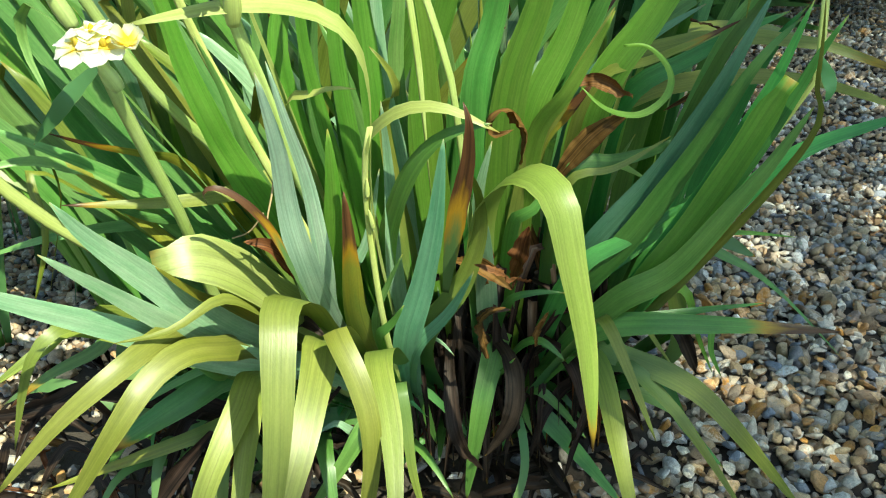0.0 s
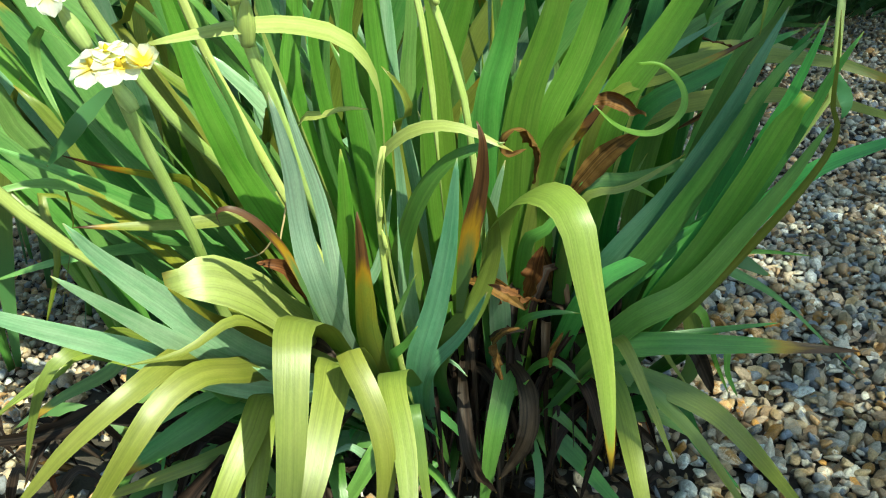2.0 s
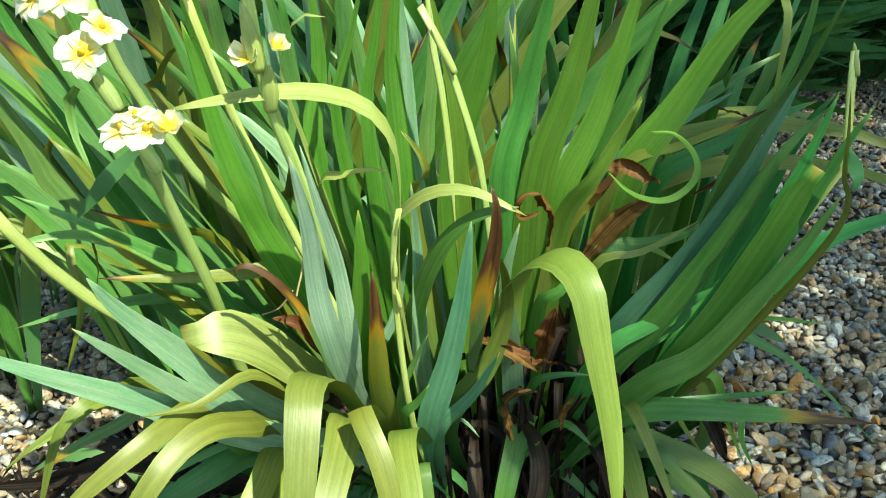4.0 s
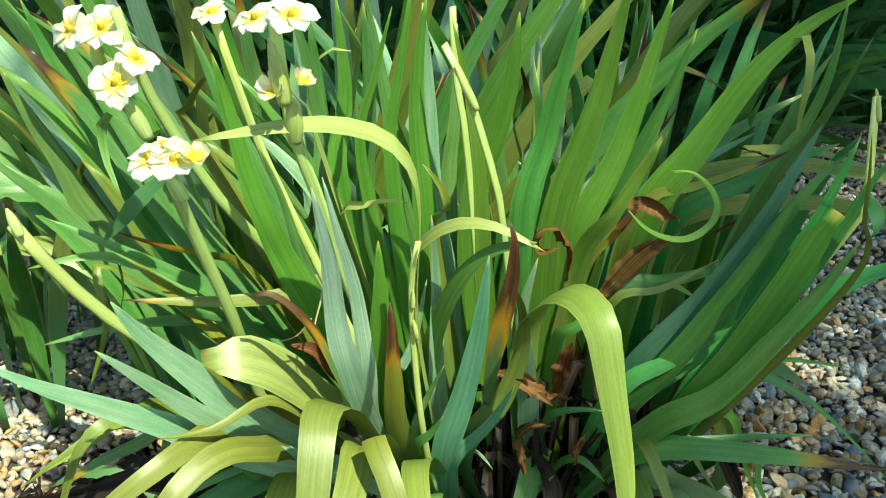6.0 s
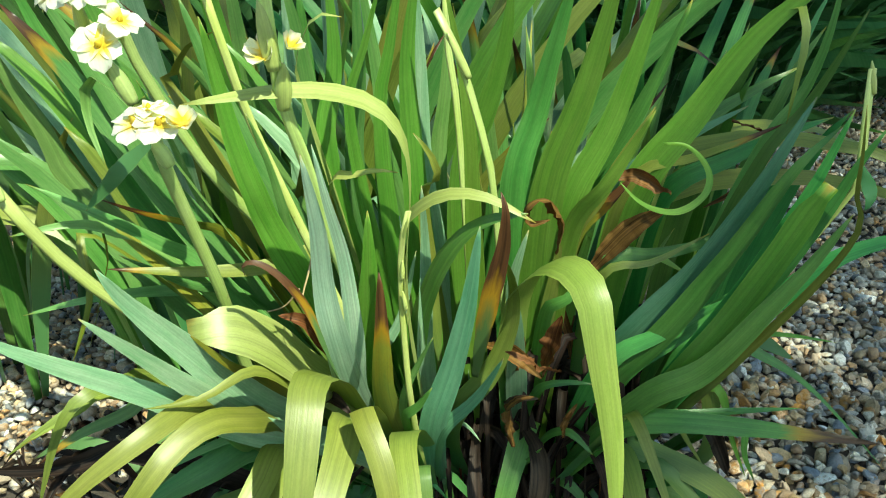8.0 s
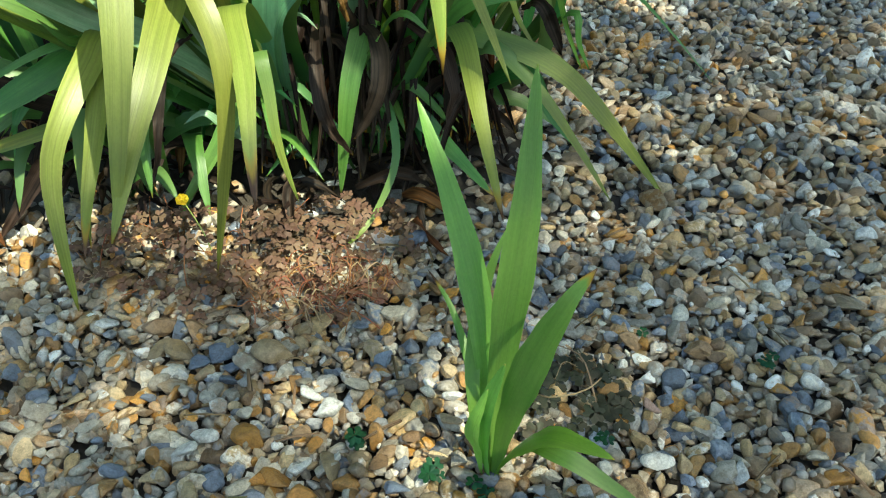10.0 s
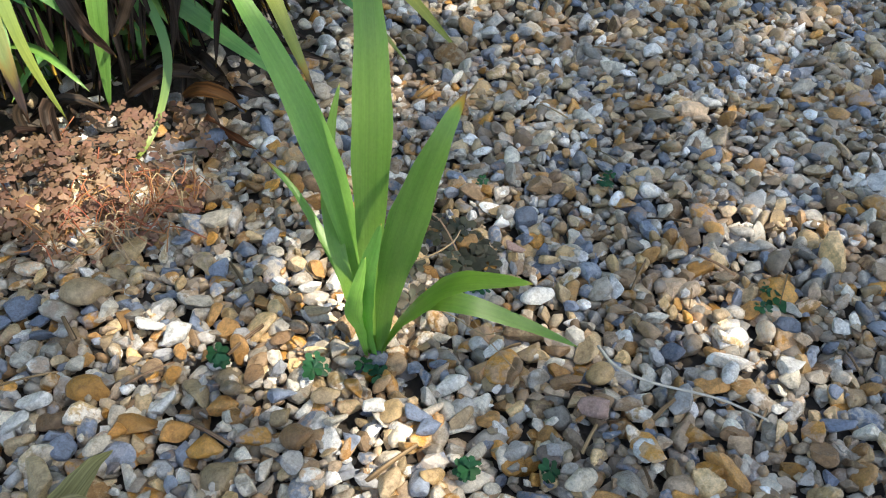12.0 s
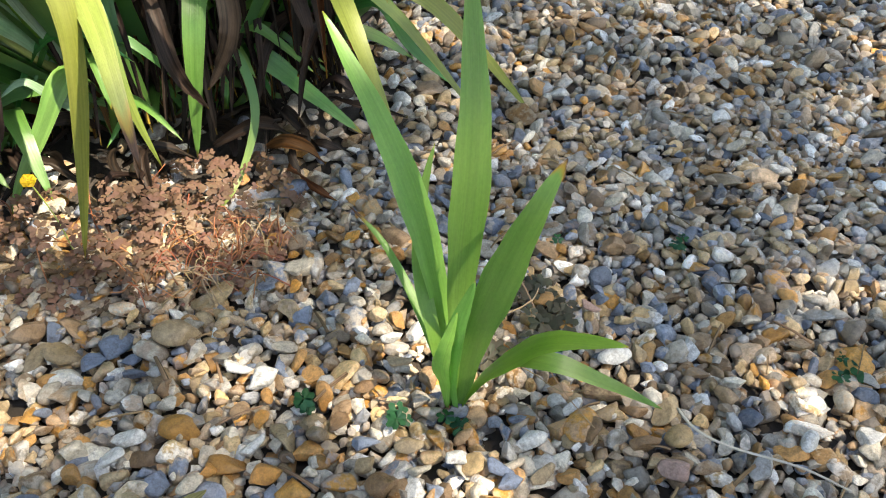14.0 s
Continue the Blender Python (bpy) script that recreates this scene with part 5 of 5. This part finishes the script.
# -- end of fallen leaves


# ---- dark planting beyond the gravel ----
def shrub(x, y, wide, tall, count):
    top = thing("shrub", (x, y, 0), "dense dark green leafy shrub beyond the gravel", "shrub", "border shrubs")
    at = dice.normal(size=(count, 3))
    at /= np.linalg.norm(at, axis=1)[:, None]
    out = at.copy()
    at = at * dice.uniform(0.62, 0.95, (count, 1)) * (wide, wide * 0.8, tall * 0.5) + (x, y, tall * 0.45)
    at[:, 2] = np.maximum(at[:, 2], 0.01)
    size = dice.uniform(0.06, 0.22, count)
    along = out * (0.6, 0.6, 0.2) + dice.normal(0, 0.25, (count, 3)) + (0, 0, 0.8)
    along /= np.linalg.norm(along, axis=1)[:, None]
    side = np.cross(along, dice.normal(size=(count, 3)))
    side /= np.linalg.norm(side, axis=1)[:, None]
    droop = np.array((0, 0, -0.18))
    slim = dice.uniform(0.05, 0.13, count)[:, None]
    verts = np.stack([at, at + (along * 0.5 + side * slim) * size[:, None], at + (along + out * (0.25, 0.25, 0) + droop) * size[:, None],
                      at + (along * 0.5 - side * slim) * size[:, None]], axis=1).reshape(-1, 3)
    verts[:, 2] = np.maximum(verts[:, 2], 0.004)
    shape = np.array(((0, 0, 0), (0.45, 0.22, 0.05), (1, 0, -0.08), (0.45, -0.22, 0.05)))
    faces = np.arange(4 * count).reshape(-1, 4)
    grain = np.tile(shape * 0.04, (count, 1)) + np.repeat(dice.random((count, 1)), 4, axis=0)
    ob = mesh_object("foliage", verts, faces, shrub_green, top, "", grain, np.zeros(len(verts)))
    tagged(ob, "small dark leaves", kind="stuff")
    bm = bmesh.new()
    bmesh.ops.create_icosphere(bm, subdivisions=3, radius=1)
    core = np.array([p.co[:] for p in bm.verts])
    core *= (1 + 0.18 * np.array([noise.noise(Vector(p) * 2.5 + Vector((x, y, 0))) for p in core]))[:, None]
    quads = [[p.index for p in q.verts] for q in bm.faces]
    bm.free()
    core = core * (wide * 0.66, wide * 0.54, tall * 0.38) + (x, y, tall * 0.40)
    mesh_object("thicket", core, quads, shrub_green, top, "shaded inner twigs and leaves", core, np.zeros(len(core)))
    for k in range(5):
        a = dice.uniform(0, 6.28)
        stalk(straw, 0.012, (x + 0.05 * math.cos(a), y + 0.05 * math.sin(a), 0), (x + 0.12 * math.cos(a), y + 0.12 * math.sin(a), tall * 0.4),
              (x + wide * 0.6 * math.cos(a), y + wide * 0.5 * math.sin(a), tall * 0.75), flat=1.0, name="branch", rings=8, parent=top, end=0.3)


for x, y, wide, tall in ((-0.9, 1.7, 0.45, 0.9), (-0.25, 1.75, 0.42, 0.8), (0.35, 1.9, 0.42, 0.7), (0.85, 2.35, 0.40, 0.55), (1.35, 2.9, 0.5, 0.7),
                         (0.75, 2.9, 0.6, 1.1), (0.0, 2.5, 0.7, 1.2), (-0.9, 2.5, 0.7, 1.3), (2.0, 3.1, 0.6, 0.9), (1.4, 3.6, 0.8, 1.4)):
    shrub(x, y, wide, tall, 3600)


# ---- an unseen tree, added overhead to cast shade on the gravel ----
def shade_tree():
    tree = thing("tree", (4.2, -3.0, 0), "unseen leafy tree added to cast shade on the gravel", "tree")
    stalk(straw, 0.28, (4.2, -3.0, 0), (4.17, -2.95, 1.0), (4.05, -2.75, 2.2), (3.8, -2.4, 3.2), flat=1.0, name="trunk", rings=14, parent=tree, end=0.4)
    for gx, gy in ((1.2, 0.3), (1.6, 1.2), (0.9, -0.4), (1.3, 1.9)):
        end = Vector((gx, gy, 0)) + to_sun * 4.0
        stalk(straw, 0.10, (3.95, -2.6, 2.6), tuple((Vector((3.7, -2.2, 3.1)) * 2 + end) / 3), tuple(end), flat=1.0, name="limb", rings=10, parent=tree, end=0.2)
    n = 56000
    g = np.stack([dice.uniform(-1.0, 2.3, n), dice.uniform(-0.9, 3.0, n)], 1)
    rim = np.array([noise.noise((p[0] * 2.2, p[1] * 2.2, 8.0)) for p in g])
    g = g[((g[:, 0] - 0.65) / 1.55) ** 2 + ((g[:, 1] - 1.05) / 1.85) ** 2 < 1 + 0.5 * rim]          # an uneven crown
    n = len(g)
    ease = lambda v: np.clip(v, 0, 1) ** 2 * (3 - 2 * np.clip(v, 0, 1))
    # crown leaves are kept only where shade should fall on plants and gravel
    edge = np.interp(g[:, 1], (0.56, 0.63, 0.69, 0.74, 0.78, 0.85, 0.95, 1.10), (0.27, 0.20, 0.10, 0.055, 0.05, 0.07, 0.085, 0.07)) + 0.012 * np.sin(g[:, 1] * 11)
    cover = np.maximum(ease((g[:, 0] - edge) / 0.06), ease((0.612 + 0.08 * ease((g[:, 0] - 0.15) / 0.07) - g[:, 1] + 0.02 * np.sin(g[:, 0] * 14)) / 0.08))
    cover = np.maximum(cover, 0.3 * ease((g[:, 1] - 0.98) / 0.12))
    gap = 0.25 * ease((g[:, 0] - 0.10) / 0.1) * ease((g[:, 1] - 0.62) / 0.1)
    for depth, x, y, wide, deep_in in ((0.66, 0.22, 0.42, 0.09, 0.08), (0.75, 0.13, 0.570, 0.06, 0.038), (0.25, 0.05, 0.37, 0.08, 0.06),
                                       (0.46, 0.30, 0.58, 0.12, 0.10), (0.40, 0.16, 0.81, 0.07, 0.07)):
        gap = gap + depth * np.exp(-((g[:, 0] - x) / wide) ** 2 - ((g[:, 1] - y) / deep_in) ** 2)          # openings set where sun should get through
    cover = cover * np.clip(1 - gap, 0, 1)
    lumps = np.array([noise.noise((p[0] * 7, p[1] * 7, 3.0)) for p in g])
    keep = dice.random(n) < cover * np.clip(0.95 + 1.0 * lumps, np.where((g[:, 0] < 0.12) & (g[:, 1] > 0.45), 0.7, 0.5), 1)
    g = g[keep]
    n = len(g)
    far_up = dice.uniform(3.5, 4.6, n)
    at = np.stack([g[:, 0], g[:, 1], np.zeros(n)], 1) + np.array(to_sun) * far_up[:, None]
    shape = np.array(((-0.5, 0, 0), (-0.05, 0.3, 0.04), (0.5, 0, -0.06), (-0.05, -0.3, 0.04)))
    verts = ((shape[None] * dice.uniform(0.04, 0.075, n)[:, None, None]) @ turn_matrix(n).transpose(0, 2, 1) + at[:, None]).reshape(-1, 3)
    grain = np.tile(shape * 0.04, (n, 1)) + np.repeat(dice.random((n, 1)), 4, axis=0)
    ob = mesh_object("crown", verts, np.arange(4 * n).reshape(-1, 4), shrub_green, tree, "", grain, np.zeros(len(verts)))
    tagged(ob, "many small green leaves", kind="stuff")


shade_tree()

# ---- single pebbles round the young plant, last ----
hero_meshes = []
for v, f in fine_shapes[:16]:
    ob_mesh = bpy.data.meshes.new("pebble")
    ob_mesh.from_pydata((v * 0.012).tolist(), [], f.tolist())
    ob_mesh.polygons.foreach_set("use_smooth", [True] * len(ob_mesh.polygons))
    ob_mesh.materials.append(stone)
    hero_meshes.append(ob_mesh)
for k, (x, y) in enumerate(hero):
    ob = new("pebble", hero_meshes[k % 16])
    s = dice.uniform(0.58, 1.10)
    ob.matrix_basis = Matrix.LocRotScale((x, y, dice.uniform(-0.003, 0.003)), Euler((dice.normal(0, 0.4), dice.normal(0, 0.4), dice.uniform(0, 6.28))), (s, s, s))
    ob.parent = ground


def feature_stone(x, y, size, tone):
    """A stone that stands out by its colour."""
    ob = new("pebble", hero_meshes[int(dice.integers(0, 16))])
    k = size / 0.0145
    ob.matrix_basis = Matrix.LocRotScale((x, y, 0.0058), Euler((dice.normal(0, 0.25), dice.normal(0, 0.25), dice.uniform(-0.7, 0.7))), (k, k, k))
    ob.material_slots[0].link = "OBJECT"
    ob.material_slots[0].material = tone
    ob.parent = ground


# -- stones
feature_stone(0.160, 0.449, 0.0151, white)
feature_stone(0.147, 0.460, 0.0140, white)
feature_stone(0.502, 0.526, 0.0195, white)
feature_stone(0.446, 0.339, 0.0181, white)
feature_stone(0.382, 0.335, 0.0115, white)
feature_stone(0.409, 0.329, 0.0155, white)
feature_stone(0.355, 0.329, 0.0157, grey)
feature_stone(0.318, 0.338, 0.0157, pink)
feature_stone(0.223, 0.439, 0.0132, tan)
feature_stone(0.124, 0.493, 0.0208, tan)
feature_stone(0.232, 0.375, 0.0124, white)
feature_stone(0.214, 0.374, 0.0103, cream)
feature_stone(0.153, 0.423, 0.0105, orange)
feature_stone(0.247, 0.365, 0.0123, blue)
feature_stone(0.074, 0.431, 0.0150, cream)
feature_stone(0.087, 0.422, 0.0139, white)
feature_stone(0.096, 0.431, 0.0140, white)
feature_stone(0.148, 0.409, 0.0129, white)
feature_stone(0.114, 0.446, 0.0132, cream)
feature_stone(0.217, 0.342, 0.0141, grey)
feature_stone(0.192, 0.361, 0.0124, grey)
feature_stone(0.227, 0.338, 0.0145, tan)
feature_stone(0.296, 0.311, 0.0148, cream)
feature_stone(0.293, 0.327, 0.0122, grey)
feature_stone(0.326, 0.314, 0.0124, white)
feature_stone(0.292, 0.370, 0.0155, brown_stone)
feature_stone(0.314, 0.357, 0.0160, brown_stone)
feature_stone(0.337, 0.397, 0.0126, blue)
feature_stone(0.325, 0.409, 0.0169, white)
feature_stone(0.206, 0.606, 0.0158, blue)
feature_stone(0.192, 0.525, 0.0189, cream)
feature_stone(0.225, 0.457, 0.0127, white)
feature_stone(0.267, 0.374, 0.0157, white)
feature_stone(0.292, 0.385, 0.0111, white)
feature_stone(0.273, 0.401, 0.0093, cream)
feature_stone(0.505, 0.598, 0.0161, white)
feature_stone(0.493, 0.560, 0.0129, cream)
feature_stone(0.329, 0.446, 0.0107, pink)
feature_stone(0.264, 0.355, 0.0118, tan)
feature_stone(0.278, 0.332, 0.0121, grey)
feature_stone(0.120, 0.398, 0.0127, cream)
feature_stone(0.204, 0.428, 0.0120, brown_stone)
feature_stone(0.186, 0.436, 0.0121, grey)
feature_stone(0.214, 0.388, 0.0138, tan)
feature_stone(0.187, 0.412, 0.0130, brown_stone)
feature_stone(0.198, 0.372, 0.0127, brown_stone)
feature_stone(0.250, 0.356, 0.0110, blue)
feature_stone(0.151, 0.393, 0.0150, orange)
feature_stone(0.128, 0.402, 0.0115, orange)
feature_stone(0.108, 0.489, 0.0125, cream)
feature_stone(0.094, 0.502, 0.0158, tan)
feature_stone(0.080, 0.487, 0.0149, blue)
feature_stone(0.109, 0.471, 0.0115, grey)
feature_stone(0.405, 0.322, 0.0140, cream)
feature_stone(0.365, 0.306, 0.0143, brown_stone)
feature_stone(0.391, 0.286, 0.0146, brown_stone)
feature_stone(0.418, 0.310, 0.0135, blue)
feature_stone(0.406, 0.295, 0.0137, blue)
feature_stone(0.400, 0.366, 0.0130, tan)
feature_stone(0.363, 0.331, 0.0106, tan)
# -- end of stones
